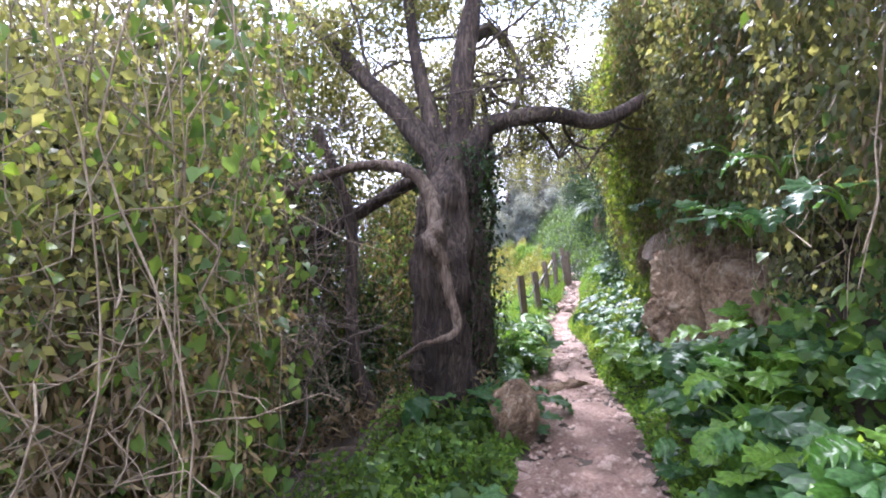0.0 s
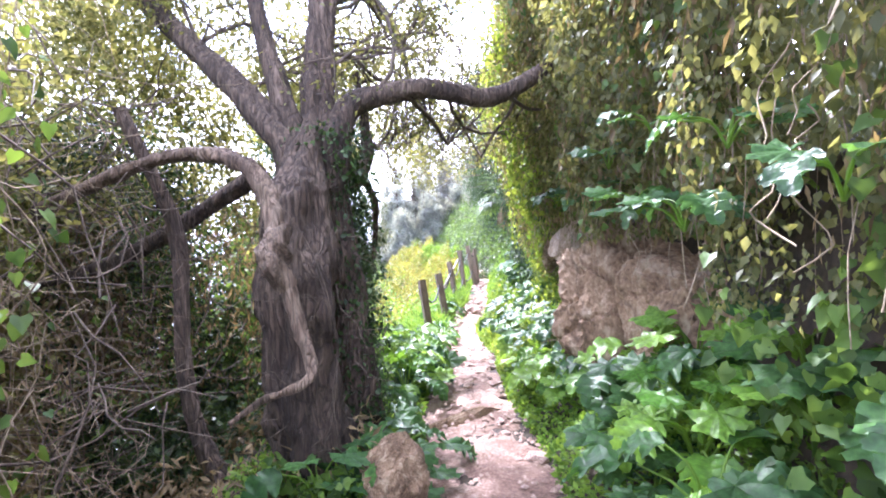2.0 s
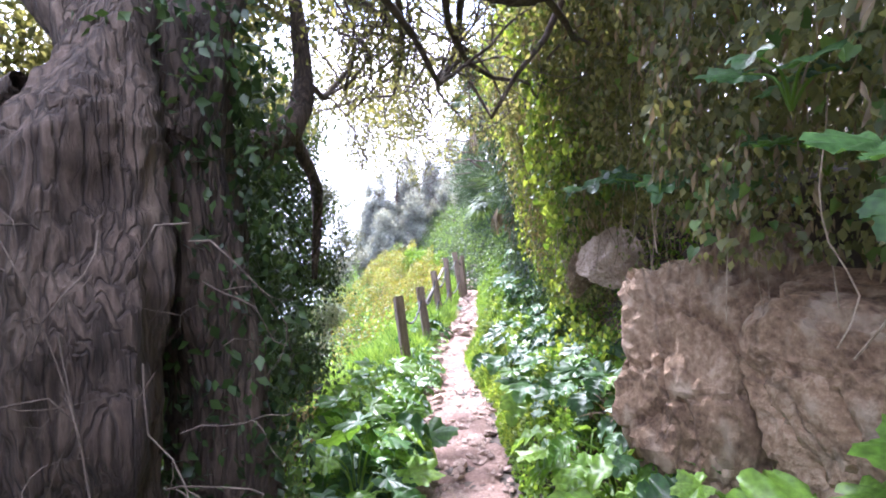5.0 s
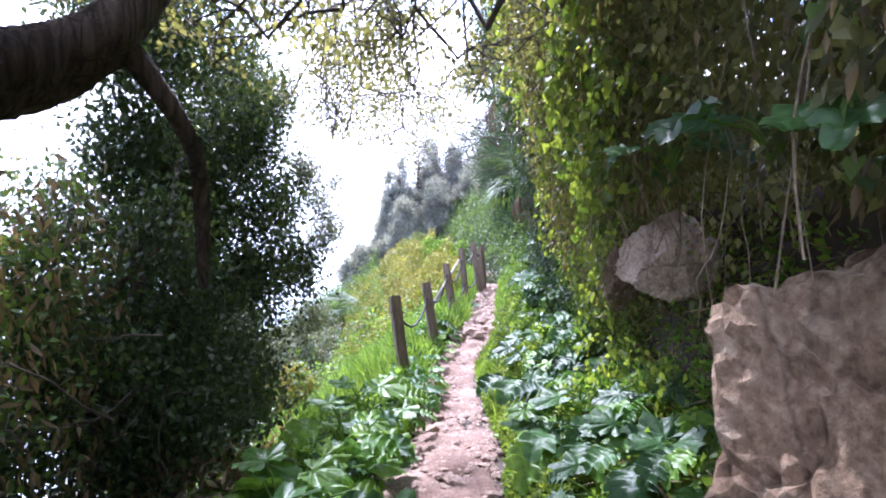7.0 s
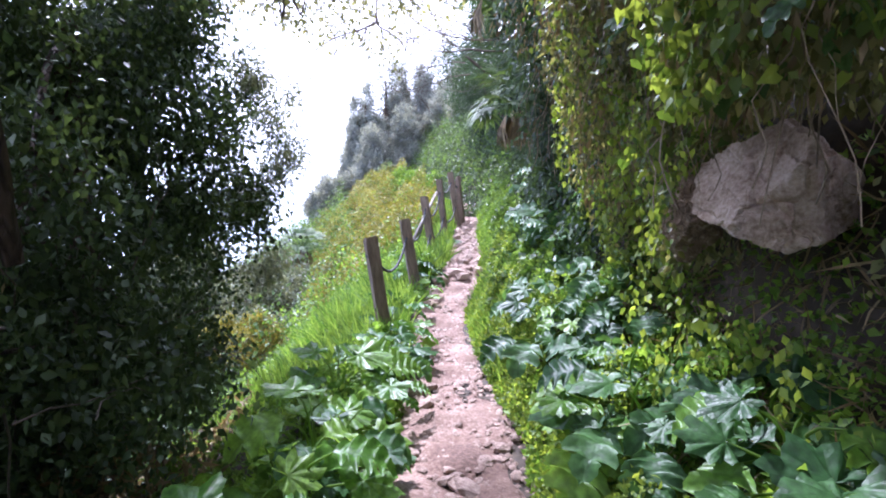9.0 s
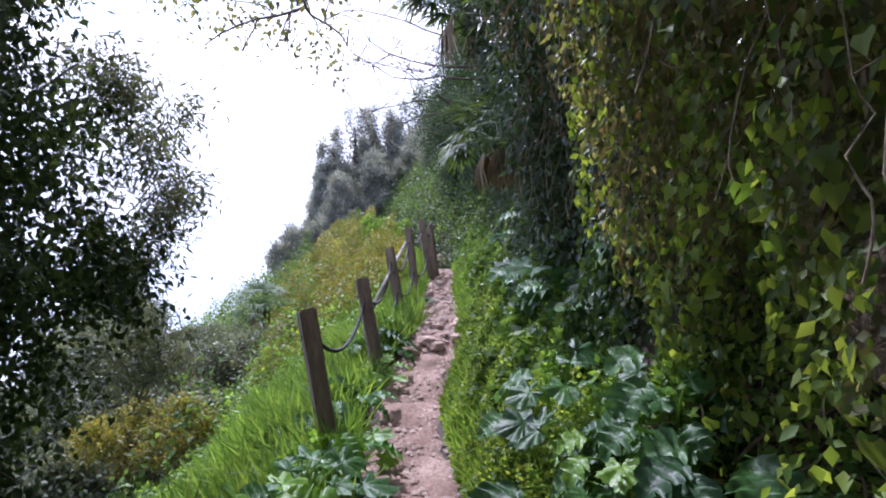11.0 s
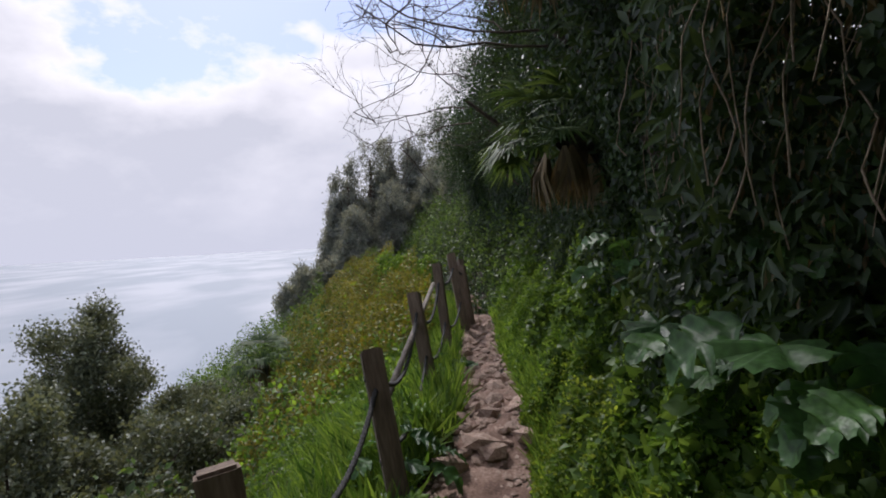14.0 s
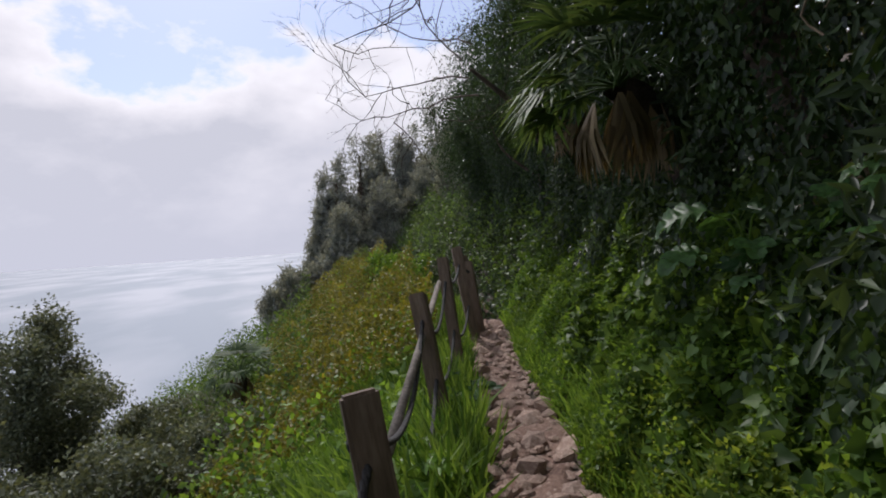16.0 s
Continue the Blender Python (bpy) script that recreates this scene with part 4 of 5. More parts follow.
tagged(foliage("hanging_ivy", LEAF_SMALL, curtain(62000, -0.5, 10.4, 2.0, 6.2, 1.0, -3), 0.07, L_OLIVE, tip=(-0.2, -0.1, -1.0), spread=0.6), "olive leaves filling the growth above the bank", "climber", kind="stuff")
tagged(foliage("hanging_ivy", LEAF_SMALL, curtain(13000, 6.8, 10.0, 0.6, 4.6, 0.08, -0.2, -0.10), 0.05, L_SUN_TINT, tip=(-0.2, -0.1, -1.0), spread=0.5, facing=(-0.8, -0.3, 0.4)), "small leaves on the outside of the bank growth, backlight painted in as yellow-green", "climber", kind="stuff")
tagged(foliage("dry_vines", LEAF_NARROW, curtain(30000, -0.5, 12, 1.5, 5.0, 0.3, -0.2), 0.085, L_DRY, tip=(-0.1, 0, -1.3), spread=0.3), "brown dead stalks hanging among the climbers", "dead stalks", kind="stuff")
tagged(foliage("hanging_ivy", LEAF_HEART, curtain(900, 0.6, 3.4, 0.5, 1.6, 0.12, -0.6, -0.05), 0.085, L_IVY, tip=(-0.2, -0.1, -0.8), spread=0.5, facing=(-0.8, -0.5, 0.3)), "green ivy covering the foot of the bank", "climber", kind="stuff")
tagged(foliage("hanging_ivy", LEAF_SMALL, curtain(52000, 3, 15, 1.9, 5.5, 0.6, -3, 0.5), 0.08, L_OLIVE, tip=(-0.2, -0.1, -1.0), spread=0.6), "olive inner leaves deep in the growth on the bank", "climber", kind="stuff")
v, f = join(hanging_stems(330, (-0.05, 0.5), (1.5, 13), (1.8, 4.6), (1.0, 2.2), 41, 0.003, 0.045, curtain_line))
tagged(solid("climber_stems", v, f, M_VINE), "dry brown climber stems hanging over the bank", "climber", kind="stuff")


# ---- herbs, grass and cover on both verges ----
def verge(n, y0, y1, d0, d1, top, side=1, power=1.0):
    """Points over the ground d0 to d1 beyond the path's edge, up to a height that swells and dips."""
    y = RNG.uniform(y0, y1, n)
    d = d0 + (d1 - d0) * RNG.uniform(0, 1, n) ** power
    x = path_x(y) + side * (path_half(y) + d)
    swell = 0.55 + 0.3 * np.sin(4.3 * y + 5 * d) + 0.25 * np.sin(9.1 * y - 6 * d + 2)
    ramp = np.clip(0.25 + d * 2.2, 0, 1)
    z = land(x, y) + RNG.uniform(0, 1, n) ** 0.6 * top * np.clip(swell, 0.15, 1.2) * ramp
    return np.stack([x, y, z], 1)


def cover(label, name, template, points, size, mat, **k):
    tagged(foliage(name, template, points, size, mat, **k), label, "herbs", kind="stuff")


cover("low green herbs on the bank", "herbs", LEAF_SMALL, verge(34000, 1.5, 13, 0.0, 1.0, 0.30), 0.05, L_HERB, tip=(-0.3, -0.2, 0.2), facing=(-0.4, -0.3, 0.8))
# Herbs share the leaf colour that has sunlight painted in.
cover("herbs along the edge of the footpath, sunlight painted in as lime-green", "herbs", LEAF_SMALL, verge(30000, 7.6, 14.5, 0.0, 0.55, 0.5), 0.035, L_SUN_TINT, tip=(-0.3, -0.2, 0.4), facing=(-0.4, -0.3, 0.8))
cover("bright green herbs and grass on the bank", "herbs", LEAF_SMALL, verge(80000, 10.5, 21, 0.02, 1.2, 0.42), 0.045, L_HERB, tip=(-0.3, -0.2, 0.3), facing=(-0.4, -0.3, 0.8))
cover("low green herbs beside the footpath", "herbs", LEAF_SMALL, verge(26000, 2.8, 11, 0.0, 1.3, 0.30, -1), 0.05, L_HERB, tip=(0.2, -0.2, 0.2), facing=(0.3, -0.3, 0.8))
cover("low ivy under the thicket", "herbs", LEAF_HEART, verge(2600, 0.6, 5.0, 0.05, 1.0, 0.35, -1), 0.075, L_IVY, tip=(0.3, -0.2, -0.3), facing=(0.4, -0.4, 0.8))
cover("grassy herbs on the slope below the fence", "herbs", LEAF_SMALL, verge(50000, 10.5, 24, 0.05, 2.6, 0.30, -1), 0.055, L_HERB, tip=(0, 0, 0.3), facing=(0, -0.3, 0.8))
tagged(foliage("grass", LEAF_BLADE, verge(5000, 10, 20, 0.04, 0.6, 0.05), 0.2, L_GRASS, tip=(-0.3, 0, 1.2), spread=0.4, facing=(0, -1, 0.3)), "long green grass along the footpath", "grass", kind="stuff")
tagged(foliage("grass", LEAF_BLADE, verge(10000, 10.5, 22, 0.08, 1.7, 0.05, -1), 0.32, L_GRASS, tip=(-0.2, 0, 1.2), spread=0.45, facing=(0, -1, 0.3)), "long green grass below the rope fence", "grass", kind="stuff")


def shelf_points(n, x0, x1, y0, y1, top):
    x, y = RNG.uniform(x0, x1, n), RNG.uniform(y0, y1, n)
    s = 0.6 + 0.35 * np.sin(2.3 * y + 3.1 * x) + 0.3 * np.sin(5.1 * y - 2.7 * x + 1)
    return np.stack([x, y, land(x, y) + RNG.uniform(0, 1, n) ** 0.6 * top * np.clip(s, 0.1, 1.3)], 1)


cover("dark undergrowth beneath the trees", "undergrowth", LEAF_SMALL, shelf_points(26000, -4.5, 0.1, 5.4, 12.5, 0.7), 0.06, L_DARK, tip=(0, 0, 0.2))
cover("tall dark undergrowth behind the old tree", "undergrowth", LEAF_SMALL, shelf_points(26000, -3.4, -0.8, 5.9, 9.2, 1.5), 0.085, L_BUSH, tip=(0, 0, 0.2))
tagged(foliage("dry_litter", LEAF_NARROW, shelf_points(15000, -3.5, 0.5, 4.6, 11.0, 0.45), 0.10, L_DRY, tip=(0, 0, -0.2), spread=0.8), "brown dead stalks and leaves under the trees", "dead stalks", kind="stuff")
cover("scrub on the falling slope behind the thicket", "undergrowth", LEAF_SMALL, shelf_points(34000, -9, -1.4, -3, 13, 1.6), 0.09, L_IVY, tip=(0, 0, 0.2))
v, f = join(tangle(260, (-3.0, 6.8, -0.6), (0.4, 11.0, 1.0), 34, 0.8))
tagged(solid("climber_stems", v, f, M_TWIG), "dark tangle of twigs under the ivy bush", "climber", kind="stuff")


cover("dark scrub on the hillside beyond the fence", "scrub", LEAF_SMALL, verge(60000, 19.5, 40, 0.1, 7.0, 1.2), 0.10, L_IVY, tip=(0, 0, 0.2), facing=(-0.4, -0.3, 0.8))
cover("green scrub closing the far end of the footpath", "scrub", LEAF_SMALL, verge(26000, 20.5, 34, -0.5, 1.8, 0.8), 0.08, L_BUSH, tip=(0, 0, 0.2), facing=(-0.4, -0.3, 0.8))


cover("green herbs round the boulder", "herbs", LEAF_SMALL, verge(9000, 6.6, 10, 0.6, 1.35, 0.45), 0.055, L_HERB, tip=(-0.3, -0.2, 0.2), facing=(-0.4, -0.3, 0.8))
tagged(foliage("dry_litter", LEAF_BLADE, verge(3000, 6.6, 9.5, 0.6, 1.35, 0.3), 0.22, L_DRY, tip=(-0.5, -0.2, -0.4), spread=0.7), "dry brown grass hanging round the boulder", "dead stalks", kind="stuff")
cover("leafy bramble on the shaded bank", "bramble", LEAF_HEART, verge(9000, 10.8, 17, 0.25, 1.5, 0.45), 0.085, L_IVY, tip=(-0.4, -0.3, -0.2), facing=(-0.5, -0.4, 0.7))


# ---- broad-leaved plants ----
def broad_leaf_mesh(seed, lobes=7):
    """A big lobed, toothed, gently folded leaf, one unit long, on a stalk end at the origin."""
    r = random.Random(seed)
    verts, faces = [(0, 0, 0)], []
    n = 40
    for ring, scale in ((1, 0.5), (2, 1.0)):
        for i in range(n):
            a = -math.pi + 2 * math.pi * (i + 0.5) / n
            u = abs(a) / math.pi
            lobe = 0.5 + 0.5 * math.cos(a * lobes)
            rad = (0.62 - 0.22 * u) * (0.74 + 0.30 * lobe) * (1 + (0.07 if i % 2 else -0.05))
            if u > 0.9:
                rad *= 0.35
            rad *= scale * (1 if ring == 2 else 0.9)
            x, y = math.sin(a) * rad, math.cos(a) * rad + 0.0
            z = 0.10 * (lobe - 0.5) * scale - 0.20 * rad * rad + 0.10 * abs(math.sin(a)) * rad + 0.03 * r.uniform(-1, 1)
            verts.append((x, y + 0.12 * scale, z))
    for i in range(n):
        j = (i + 1) % n
        if i == n - 1:
            continue
        faces.append((0, 1 + i, 1 + j))
        faces.append((1 + i, 1 + n + i, 1 + n + j))
        faces.append((1 + i, 1 + n + j, 1 + j))
    me = fast_mesh("leaf", np.array(verts), np.array(faces)[:, ::-1])
    me.polygons.foreach_set("use_smooth", np.ones(len(me.polygons), bool))
    return me


def lobed_leaf_mesh(seed, pairs=6):
    """A long arching leaf, deeply cut into toothed lobes on both sides of a sunken midrib."""
    r = random.Random(seed)
    n = pairs * 8
    verts, faces = [], []
    lean = r.uniform(-0.12, 0.12)
    for i in range(n + 1):
        t = i / n
        full = 0.40 * math.sin(math.pi * min(1.0, 0.06 + 0.94 * t) ** 0.75) + 0.015
        u = (t * pairs) % 1.0
        lobe = 0.46 + 0.54 * math.sin(math.pi * min(1, u * 1.05)) ** 0.7 + (0.07 if i % 2 else -0.04)
        arch = 0.16 * t - 0.55 * t * t
        for k, part_out in ((-2, 1.0), (-1, 0.5), (0, 0.0), (1, 0.5), (2, 1.0)):
            w = full * (lobe * part_out if part_out == 1.0 else part_out * min(lobe, 0.75)) * r.uniform(0.94, 1.06)
            x = math.copysign(w, k) if k else 0.0
            z = arch + 0.38 * w - 0.9 * w * w + 0.05 * math.sin(2 * math.pi * u + 1) * part_out + 0.015 * r.uniform(-1, 1) * part_out
            verts.append((x + lean * t * t, t * (0.97 - 0.1 * t) + 0.30 * w, z))
    for i in range(n):
        for k in range(4):
            a = i * 5 + k
            faces += [(a, a + 1, a + 6), (a, a + 6, a + 5)]
    me = fast_mesh("leaf", np.array(verts), np.array(faces))
    me.polygons.foreach_set("use_smooth", np.ones(len(me.polygons), bool))
    return me


LEAVES = {}
for mat in (L_BROAD, L_BROAD_SUN):
    LEAVES[mat.name] = []
    for k in range(5):
        me = broad_leaf_mesh(k + 3, (5, 7, 7, 9, 5)[k])
        me.materials.append(mat)
        LEAVES[mat.name].append(me)
    LEAVES[mat.name + "_long"] = []
    for k in range(6):
        me = lobed_leaf_mesh(k + 40, (3, 4, 5, 4, 3, 5)[k])
        me.materials.append(mat)
        LEAVES[mat.name + "_long"].append(me)


def broad_plant(place, size, count, mat, seed, face=(-0.5, -0.5), tall=1.0):
    """A clump of stalked lobed leaves."""
    r = random.Random(seed)
    t = new("broadleaf_plant")
    t.location = place
    tagged(t, "clump of large lobed green leaves on stalks" if mat is L_BROAD else "clump of lobed leaves on stalks, painted bright as if in sun", "plant", "broad-leaved plants by the path")
    for k in range(count):
        a = 2.4 * k + r.uniform(-0.4, 0.4)
        s = size * r.uniform(0.65, 1.2)
        out = size * (0.25 + 0.75 * math.sqrt((k + 0.5) / count)) * r.uniform(0.9, 1.3)
        tip = Vector((math.cos(a) * out + face[0] * size * 0.3, math.sin(a) * out + face[1] * size * 0.3, tall * size * r.uniform(0.7, 1.5) * (1.15 - 0.5 * k / count)))
        mid = Vector((tip.x * 0.35, tip.y * 0.35, tip.z * 0.75))
        solid("stalk", *tube_data(spline([(0, 0, -0.05), mid, tip], 3), [0.011 * size / 0.3, 0.005], 5), L_HERB, t)
        long = r.random() < (0.6 if place[1] > 5.2 else 0.25)
        if long:
            s *= 1.12
        ob = new("leaf", r.choice(LEAVES[mat.name + "_long" if long else mat.name]))
        ob.parent = t
        way = Vector((math.cos(a) + face[0] * 0.6, math.sin(a) + face[1] * 0.6, r.uniform(-0.45, 0.15))).normalized()
        up = Vector((face[0] * 0.5 + r.uniform(-0.3, 0.3), face[1] * 0.5 + r.uniform(-0.3, 0.3), 1)).normalized()
        x = way.cross(up).normalized()
        up = x.cross(way)
        m = Matrix((x, way, up)).transposed().to_4x4()
        ob.matrix_basis = Matrix.Translation(tip) @ m @ Matrix.Diagonal((s, s, s, 1))
    return t


def plant_row(n, y0, y1, d0, d1, side, size, mats, seed, lift=0.0, count=9, tall=1.0):
    r = random.Random(seed)
    for k in range(n):
        y = y0 + (y1 - y0) * (k + r.uniform(0, 1)) / n
        d = r.uniform(d0, d1)
        x = float(path_x(y)) + side * (float(path_half(y)) + d)
        broad_plant((x, y, float(land(x, y)) + lift), size * r.uniform(0.75, 1.25), count, r.choice(mats), seed * 97 + k, (-0.6 * side, -0.45), tall)


plant_row(14, 1.9, 5.6, 0.2, 0.75, 1, 0.24, (L_BROAD,), 1, tall=0.8)
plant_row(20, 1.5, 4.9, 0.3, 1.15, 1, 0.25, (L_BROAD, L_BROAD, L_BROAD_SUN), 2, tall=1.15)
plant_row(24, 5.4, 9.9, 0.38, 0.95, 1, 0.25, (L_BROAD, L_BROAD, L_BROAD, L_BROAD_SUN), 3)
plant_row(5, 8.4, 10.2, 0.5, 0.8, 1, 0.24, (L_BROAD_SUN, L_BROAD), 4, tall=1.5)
plant_row(12, 10.0, 14.6, 0.95, 1.4, 1, 0.26, (L_BROAD,), 5)
plant_row(10, 4.2, 8.2, 0.15, 0.7, -1, 0.25, (L_BROAD,), 6)
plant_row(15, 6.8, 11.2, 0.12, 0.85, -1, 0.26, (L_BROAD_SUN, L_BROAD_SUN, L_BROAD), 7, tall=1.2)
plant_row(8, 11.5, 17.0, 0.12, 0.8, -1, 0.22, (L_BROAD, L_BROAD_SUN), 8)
plant_row(5, 0.8, 3.4, 0.15, 0.4, -1, 0.20, (L_BROAD,), 9)
# large leaves hanging from the top of the rocks
for k, (x, y, z, s) in enumerate([(2.75, 5.9, 1.62, 0.26), (2.72, 6.5, 1.72, 0.26), (2.72, 4.6, 1.5, 0.24), (2.65, 5.2, 1.75, 0.22), (3.0, 8.0, 1.85, 0.25), (3.2, 8.7, 1.95, 0.27), (2.9, 3.7, 1.6, 0.25), (2.75, 7.2, 1.75, 0.2), (1.95, 3.2, 1.85, 0.19), (2.1, 4.0, 2.0, 0.2), (2.0, 3.6, 1.5, 0.22), (2.3, 5.0, 1.95, 0.2), (2.2, 4.4, 1.6, 0.22), (1.9, 2.6, 1.6, 0.2)]):
    broad_plant((x, y, z), s, 6, L_BROAD, 700 + k, (-0.9, -0.5), 0.4)


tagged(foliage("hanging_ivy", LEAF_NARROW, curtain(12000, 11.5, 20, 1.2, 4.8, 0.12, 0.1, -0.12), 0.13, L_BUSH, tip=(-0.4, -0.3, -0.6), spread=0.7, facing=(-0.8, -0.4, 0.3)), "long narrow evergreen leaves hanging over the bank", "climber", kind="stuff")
tagged(foliage("grass", LEAF_BLADE, verge(3800, 10.8, 16, 0.12, 1.4, 0.05, -1), 0.42, L_GRASS, tip=(-0.2, -0.1, 0.8), spread=0.7, facing=(0, -1, 0.3)), "tall arching grass round the fence posts", "grass", kind="stuff")
v, f = join(hanging_stems(16, (-0.35, 0.0), (1.9, 3.6), (2.2, 3.4), (0.0, 1.0), 36, 0.0028, 0.07, lambda y: -0.78))
tagged(solid("climber_stems", v, f, M_VINE), "pale climber stems hanging at the edge of the thicket", "climber", kind="stuff")
n = 700
tagged(foliage("climber_leaves", LEAF_HEART, np.stack([RNG.uniform(-1.2, -0.75, n), RNG.uniform(1.9, 3.6, n), RNG.uniform(0.0, 3.0, n)], 1), 0.07, L_IVY, tip=(0.1, -0.2, -0.9), spread=0.45, facing=(0.7, -0.4, 0.3)), "green climber leaves at the edge of the thicket", "climber", kind="stuff")


# ---- palms ----
def fan_frond_data(place, way, size, r, hang=0.0, blades=18):
    """A fan leaf: narrow blades spread from the stalk's end."""
    way = np.array(way, float) / np.linalg.norm(way)
    side = np.cross(way, (0, 0, 1.0))
    side /= np.linalg.norm(side) + 1e-9
    a = np.linspace(-1.35, 1.35, blades) * (1 if not hang else 0.5)
    tips = np.cos(a)[:, None] * way + np.sin(a)[:, None] * side + np.array((0, 0, -0.15 - hang)) + r.normal(size=(blades, 3)) * 0.06
    up = np.cross(side, way)
    return leaves_data((LEAF_BLADE[0] * np.array((1.6, 1, 1)), LEAF_BLADE[1]), np.repeat(np.array([place], float), blades, 0), tips, np.repeat(up[None], blades, 0) + 0.01, np.full(blades, size) * r.uniform(0.8, 1.1, blades))


def palm(foot, crown_at, size, seed, label, dead=26, green=30):
    r = np.random.default_rng(seed)
    t = new("palm_tree")
    t.location = foot
    tagged(t, label, "palm")
    foot, c = np.array(foot, float), np.array(crown_at, float)
    top = c - foot
    limb([(0, 0, -0.4), top * 0.5 + (0.05, 0.03, 0), top], [0.13, 0.12, 0.12], M_TWIG, t, "trunk", rough=0.3, seed=seed)
    parts, stalks = [], []
    for k in range(green):
        a, e = k * 2.4, r.uniform(-0.2, 1.1)
        w = np.array((math.cos(a) * math.cos(e), math.sin(a) * math.cos(e), math.sin(e)))
        p = top + w * size * 0.75
        stalks.append(tube_data(spline([top, top + w * size * 0.4 + (0, 0, 0.04), p], 3), [0.012, 0.006], 4))
        parts.append(fan_frond_data(p, w + np.array((0, 0, -0.35)), size * 0.62, r))
    v, f = join(stalks)
    solid("frond_ribs", v, f, L_PALM, t)
    v, f = join(parts)
    solid("frond_crown", v, f, L_PALM, t, smooth=False)
    if dead:
        parts = []
        for k in range(dead):
            a = k * 2.4
            w = np.array((math.cos(a), math.sin(a), -0.6))
            parts.append(fan_frond_data(top + w * size * r.uniform(0.15, 0.4), w * 0.5 + np.array((0, 0, -1.0)), size * 0.7, r, 0.6))
        v, f = join(parts)
        solid("frond_skirt", v, f, L_DRY, t, "dry brown fronds hanging as a skirt", smooth=False)
    return t


palm((5.6, 15.9, 1.5), (4.62, 15.6, 2.15), 0.85, 3, "fan palm with a skirt of dry hanging fronds on the bank", 9)
palm((5.2, 14.3, 1.8), (3.75, 14.2, 3.7), 0.8, 4, "fan palm leaning out over the footpath", 5)
palm((6.6, 18.8, 1.6), (5.8, 18.6, 2.7), 0.8, 6, "fan palm with dry fronds on the bank", 24)
palm((0.2, 26.3, -4.4), (0.15, 26.0, -2.0), 0.8, 5, "far fan palm on the slope above the sea", 10)


# ---- bare tree on the bank ----
def bare_tree(foot, starts, ways, length, seed, label):
    t = new("bare_tree")
    t.location = foot
    tagged(t, label, "tree")
    r = np.random.default_rng(seed)
    foot = np.array(foot, float)
    pieces = []
    s0 = [np.array(s) - foot for s in starts]
    top = np.mean(s0, 0)
    limb([(0, 0, -0.4), top * 0.5 + (0.1, 0, 0), top], [0.07, 0.05, 0.025], M_TWIG, t, "trunk", seed=seed)
    branchlets(s0, [unit(np.array([w], float))[0] for w in ways], length, 0.017, 3, r, pieces, 0.0, None, 0.4, 4)
    v, f = join(pieces)
    solid("branchwork", v, f, M_TWIG, t)


bare_tree((6.6, 20.9, 2.4), [(4.8, 20.3, 3.6), (4.7, 20.3, 3.9), (4.9, 20.2, 3.3), (4.9, 20.4, 4.2)], [(-1, 0, 0.05), (-1, -0.2, 0.35), (-0.9, -0.3, -0.05), (-0.8, 0.1, 0.6)], 1.8, 51, "bare branching tree reaching out over the drop")
bare_tree((5.6, 15.4, 2.2), [(4.35, 15.3, 3.05), (4.45, 15.1, 3.35), (4.3, 15.4, 3.25)], [(-1, -0.15, -0.05), (-1, -0.1, 0.2), (-0.9, 0.1, 0.05)], 2.1, 52, "bare branching shrub reaching out over the footpath")


# ---- slope, shrubs and far trees ----
def shrub(name, label, place, spread, count, size, mat, seed, template=LEAF_SMALL, blobs=40, rad=0.26):
    p = np.array(place, float)
    low = float(land(p[0], p[1]))
    shrub_tree(name, label, (p[0], p[1], low), (p[0], p[1], p[2]), 0.04 * max(spread), random_blobs(place, spread, rad * np.mean(spread), blobs, seed), count, size, mat, template, 0.1, (0, 0, 0.1))


def slope_cover(n, y0, y1, l0, l1, top):
    y = RNG.uniform(y0, y1, n)
    le = RNG.uniform(l0, l1, n)
    x = path_x(y) - path_half(y) - le
    s = 0.6 + 0.35 * np.sin(1.3 * y + 2.1 * le) + 0.3 * np.sin(2.9 * y - 1.7 * le + 1) + 0.15 * np.sin(7 * le + 4 * y)
    return np.stack([x, y, land(x, y) + RNG.uniform(0, 1, n) ** 0.5 * top * np.clip(s, 0.1, 1.3)], 1)


cover("yellowish low shrub mat on the steep slope", "scrub", LEAF_SMALL, slope_cover(80000, 18, 33, 0.6, 4.5, 1.0), 0.07, L_YELLOW, tip=(0, 0, 0.3), facing=(0, -0.3, 0.8))
cover("green scrub mixed into the slope", "scrub", LEAF_SMALL, slope_cover(22000, 15, 34, 0.6, 6.0, 0.9), 0.08, L_HERB, tip=(0, 0, 0.3), facing=(0, -0.3, 0.8))
cover("dark green scrub on the lower slope", "scrub", LEAF_SMALL, slope_cover(60000, 13, 40, 3.0, 13.0, 1.3), 0.11, L_IVY, tip=(0, 0, 0.3), facing=(0, -0.3, 0.8))
shrub("yellow_shrub", "rounded yellowish shrub on the slope", (-0.5, 15.4, -1.75), (0.85, 0.85, 0.38), 12000, 0.05, L_YELLOW, 60)
shrub("slope_tree", "grey-green leafy tree on the slope below", (-3.7, 24.6, -1.9), (1.3, 1.2, 1.8), 30000, 0.085, L_SLOPE, 61)
shrub("slope_tree", "grey-green leafy tree on the slope below", (-2.6, 19.0, -2.2), (1.2, 1.3, 1.5), 26000, 0.08, L_SLOPE, 62)
shrub("slope_shrub", "grey-green bushy shrub on the slope below", (-1.6, 25.5, -3.6), (1.5, 1.6, 1.1), 24000, 0.09, L_SLOPE, 63)
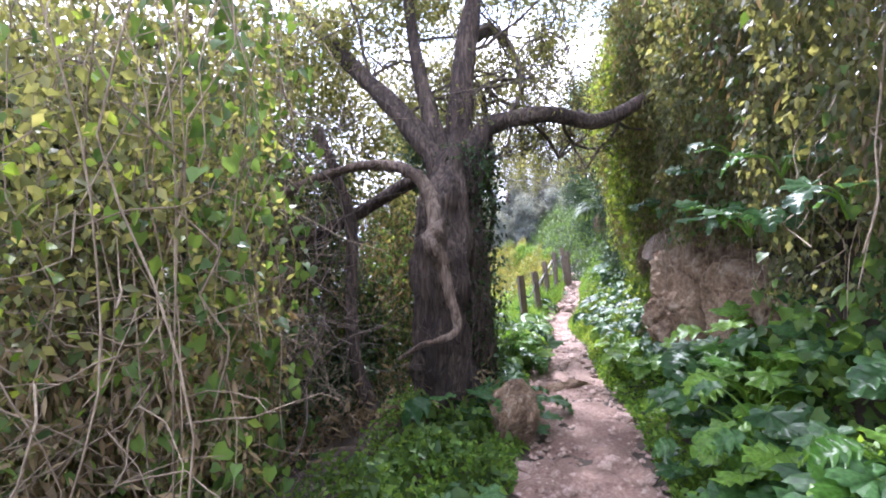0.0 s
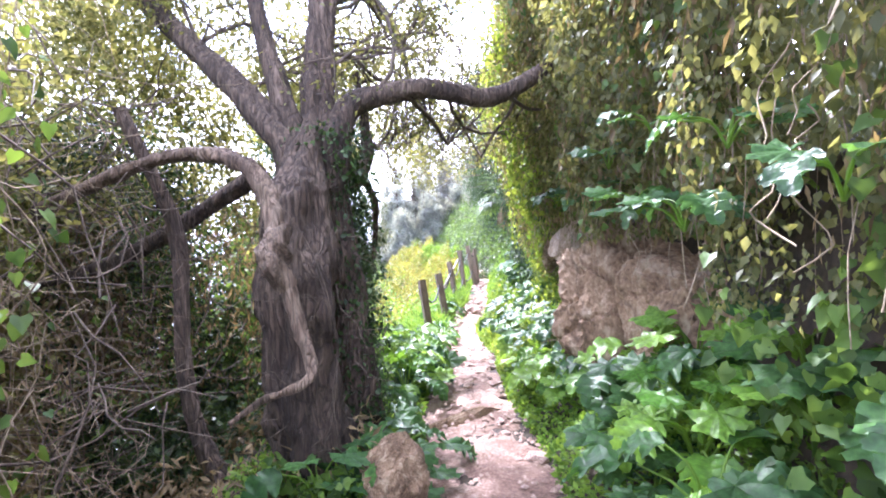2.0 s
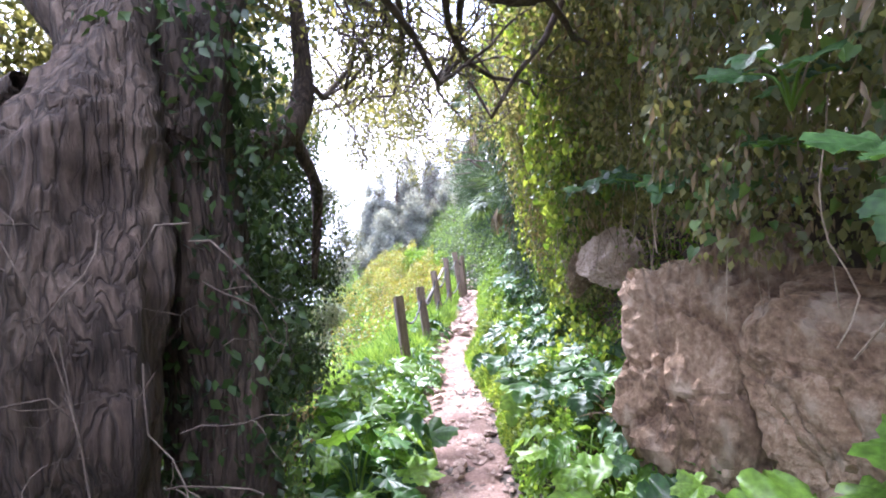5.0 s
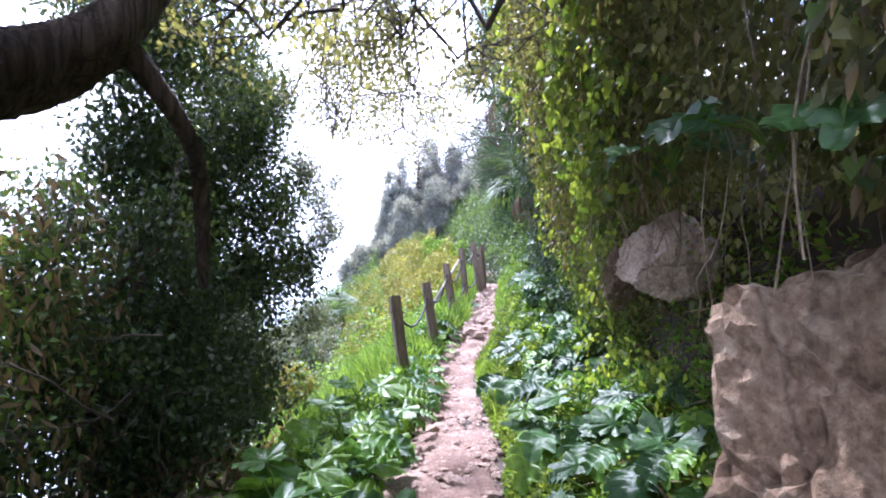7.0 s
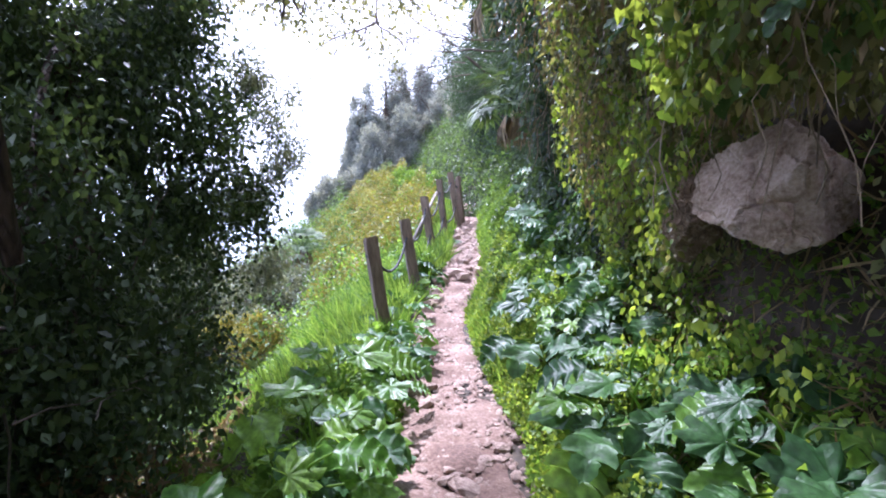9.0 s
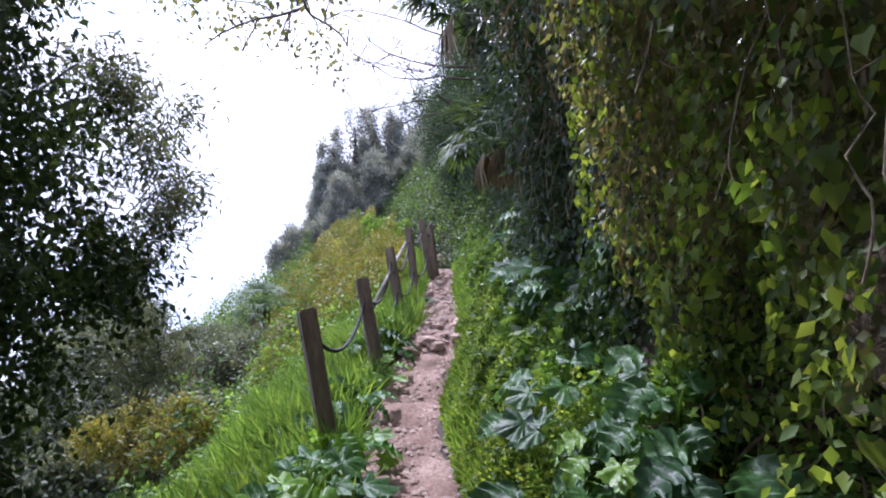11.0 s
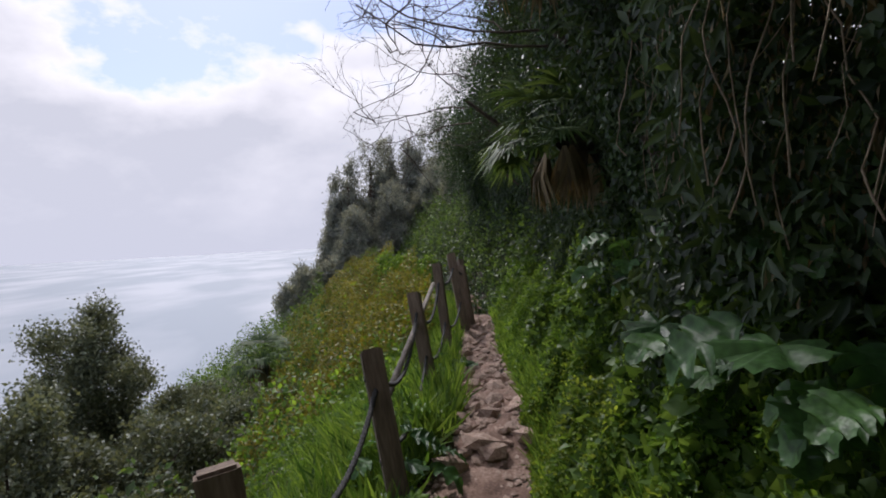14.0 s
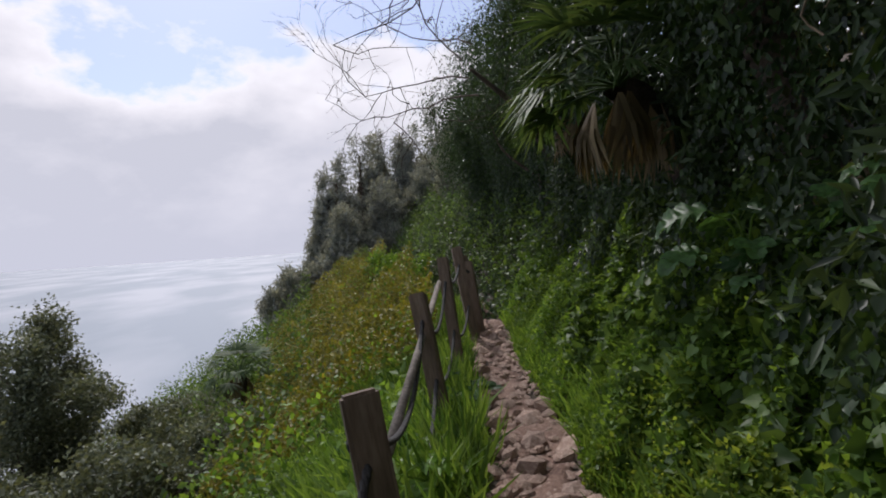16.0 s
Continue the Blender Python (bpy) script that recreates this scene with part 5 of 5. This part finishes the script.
shrub("slope_shrub", "grey-green bushy shrub on the slope below", (0.0, 29.0, -4.3), (1.8, 1.6, 1.2), 22000, 0.10, L_SLOPE, 64)
shrub("slope_shrub", "pale green shrub standing above the fence", (4.3, 27.0, 0.1), (1.1, 1.0, 0.6), 12000, 0.08, L_HERB, 65)
shrub("slope_shrub", "dark green shrub on the slope", (1.3, 31.0, -3.0), (1.6, 1.5, 1.2), 20000, 0.1, L_IVY, 66)


for k, p in enumerate([(-3.2, 21.0, -3.0), (-4.8, 28.0, -3.0), (-2.9, 17.0, -2.8), (-1.3, 21.5, -3.2), (-5.5, 22.0, -3.8), (-2.6, 31.0, -4.5), (-0.5, 19.6, -2.7), (0.2, 22.4, -2.9), (-1.3, 17.6, -2.8)]):
    shrub("slope_shrub", "grey-green bushy shrub on the slope below", p, (1.5, 1.5, 1.0), 16000, 0.085, L_SLOPE, 160 + k)


def far_tree(x, y, top, spread, seed):
    low = float(land(x, y))
    h = (top - low) * 1.06
    r = np.random.default_rng(seed)
    blobs = []
    for q in range(6):
        # each leader is a ragged spire of small tufts
        a, w = r.uniform(0, 2 * math.pi), spread * r.uniform(0.0, 0.75)
        cx, cy, tall = x + w * math.cos(a), y + w * math.sin(a), h * (r.uniform(0.62, 1.0) if q else 1.0)
        for u in np.linspace(0.08, 1.0, 24):
            out = spread * 0.6 * (1.05 - u) ** 0.6 * r.uniform(0.2, 1.1)
            b = r.uniform(0, 2 * math.pi)
            blobs.append(((cx + out * math.cos(b), cy + out * math.sin(b), low + tall * u), spread * (0.10 + 0.16 * (1 - u)) * r.uniform(0.7, 1.5)))
    shrub_tree("far_tree", "tall dark grey-green tree on the headland, paled by haze painted into its leaves", (x, y, low), (x, y, low + h * 0.85), 0.12,
               blobs, 24000, 0.19, L_FAR_HAZE, LEAF_NARROW, 0.0, (0, 0, 0.7), loose=0.45)


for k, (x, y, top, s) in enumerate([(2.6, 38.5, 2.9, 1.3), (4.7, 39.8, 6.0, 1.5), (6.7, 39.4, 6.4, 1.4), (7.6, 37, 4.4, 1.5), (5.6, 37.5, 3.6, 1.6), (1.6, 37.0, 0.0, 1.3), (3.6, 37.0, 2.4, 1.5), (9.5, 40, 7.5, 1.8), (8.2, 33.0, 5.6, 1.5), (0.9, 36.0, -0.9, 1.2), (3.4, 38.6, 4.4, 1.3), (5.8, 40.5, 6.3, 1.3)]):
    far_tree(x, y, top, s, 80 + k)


def bank_tree(x, y, blobs, count, seed, label, size=0.085):
    low = float(land(x, y))
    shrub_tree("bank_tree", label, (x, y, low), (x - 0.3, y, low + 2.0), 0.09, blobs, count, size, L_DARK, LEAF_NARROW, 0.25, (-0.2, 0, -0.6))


bank_tree(6.8, 22.0, random_blobs((6.4, 22.0, 4.4), (1.4, 1.8, 1.8), 0.6, 26, 91), 26000, 91, "dark evergreen tree leaning from the bank")
bank_tree(7.2, 26.5, random_blobs((7.0, 26.0, 4.2), (1.5, 2.2, 2.2), 0.7, 26, 92), 26000, 92, "dark evergreen tree leaning from the bank", 0.1)
# Crowns spreading high over the bank, added to shade the growth below.
bank_tree(6.2, 16.0, random_blobs((4.9, 16.0, 5.2), (1.5, 2.0, 0.9), 0.5, 26, 95), 30000, 95, "dark evergreen tree spreading over the bank, added to shade it")
bank_tree(5.9, 13.0, random_blobs((5.2, 13.0, 4.6), (1.3, 2.2, 1.2), 0.5, 26, 94), 26000, 94, "dark evergreen tree spreading over the bank, added to shade it")
bank_tree(6.0, 17.5, random_blobs((5.5, 17.8, 4.2), (1.1, 1.6, 1.4), 0.5, 26, 93), 30000, 93, "dark evergreen tree leaning from the bank")

# Two further crowns, added for more shade on the bank.
bank_tree(7.0, 14.8, random_blobs((5.9, 14.8, 4.6), (1.3, 2.2, 1.1), 0.55, 30, 96), 34000, 96, "dark evergreen tree spreading over the bank, added to shade it")
bank_tree(7.6, 19.5, random_blobs((6.4, 19.6, 5.2), (1.2, 2.2, 1.2), 0.55, 30, 97), 30000, 97, "dark evergreen tree spreading over the bank, added to shade it")


# ---- stones of the path ----
STONES = [stone_mesh(200 + k, 1, 0.30) for k in range(7)]
for me in STONES:
    me.materials.append(M_STONE)


def lay_stones(n, y0, y1, size, seed, spread=0.9, flat=0.5):
    r = random.Random(seed)
    for k in range(n):
        y = y0 + (y1 - y0) * (k + r.uniform(0, 1)) / n
        x = float(path_x(y)) + r.uniform(-1, 1) * spread * float(path_half(y))
        s = size * r.uniform(0.35, 1.0) * (1.7 if r.random() < 0.25 else 1.0)
        ob = new("stone", r.choice(STONES))
        ob.parent = PATH
        ob.matrix_basis = pose(x, y, float(land(x, y)) + 0.005 + s * flat * 0.15, r.uniform(-22, 22), r.uniform(-22, 22), r.uniform(0, 360)) @ Matrix.Diagonal((s * r.uniform(0.8, 1.4), s, s * flat, 1))


lay_stones(70, 2.4, 9.0, 0.075, 1, 0.95)
lay_stones(90, 7.0, 11.6, 0.065, 2, 1.0)
lay_stones(14, 11.6, 14.0, 0.04, 6, 1.0)
lay_stones(7, 14.05, 14.3, 0.15, 7, 1.0, 0.5)
lay_stones(150, 14.1, 20.0, 0.095, 3, 1.2, 0.7)
lay_stones(110, 14.1, 20.0, 0.05, 4, 1.2)
r = np.random.default_rng(77)
y = r.uniform(2, 20, 2600)
x = path_x(y) + r.uniform(-1, 1, 2600) * path_half(y) * 1.05
pebbles = leaves_data((np.array([(-0.5, -0.4, 0), (0.5, -0.5, 0), (0.6, 0.4, 0), (-0.4, 0.5, 0), (0, 0, 0.55)]), np.array([(0, 1, 4), (1, 2, 4), (2, 3, 4), (3, 0, 4)])),
                      np.stack([x, y, land(x, y) + 0.014], 1), r.normal(size=(2600, 3)) * (1, 1, 0.05), np.tile((0, 0, 1.0), (2600, 1)), r.uniform(0.012, 0.05, 2600))
tagged(solid("gravel", *pebbles, M_STONE, PATH, smooth=False), "loose gravel on the footpath", kind="stuff")
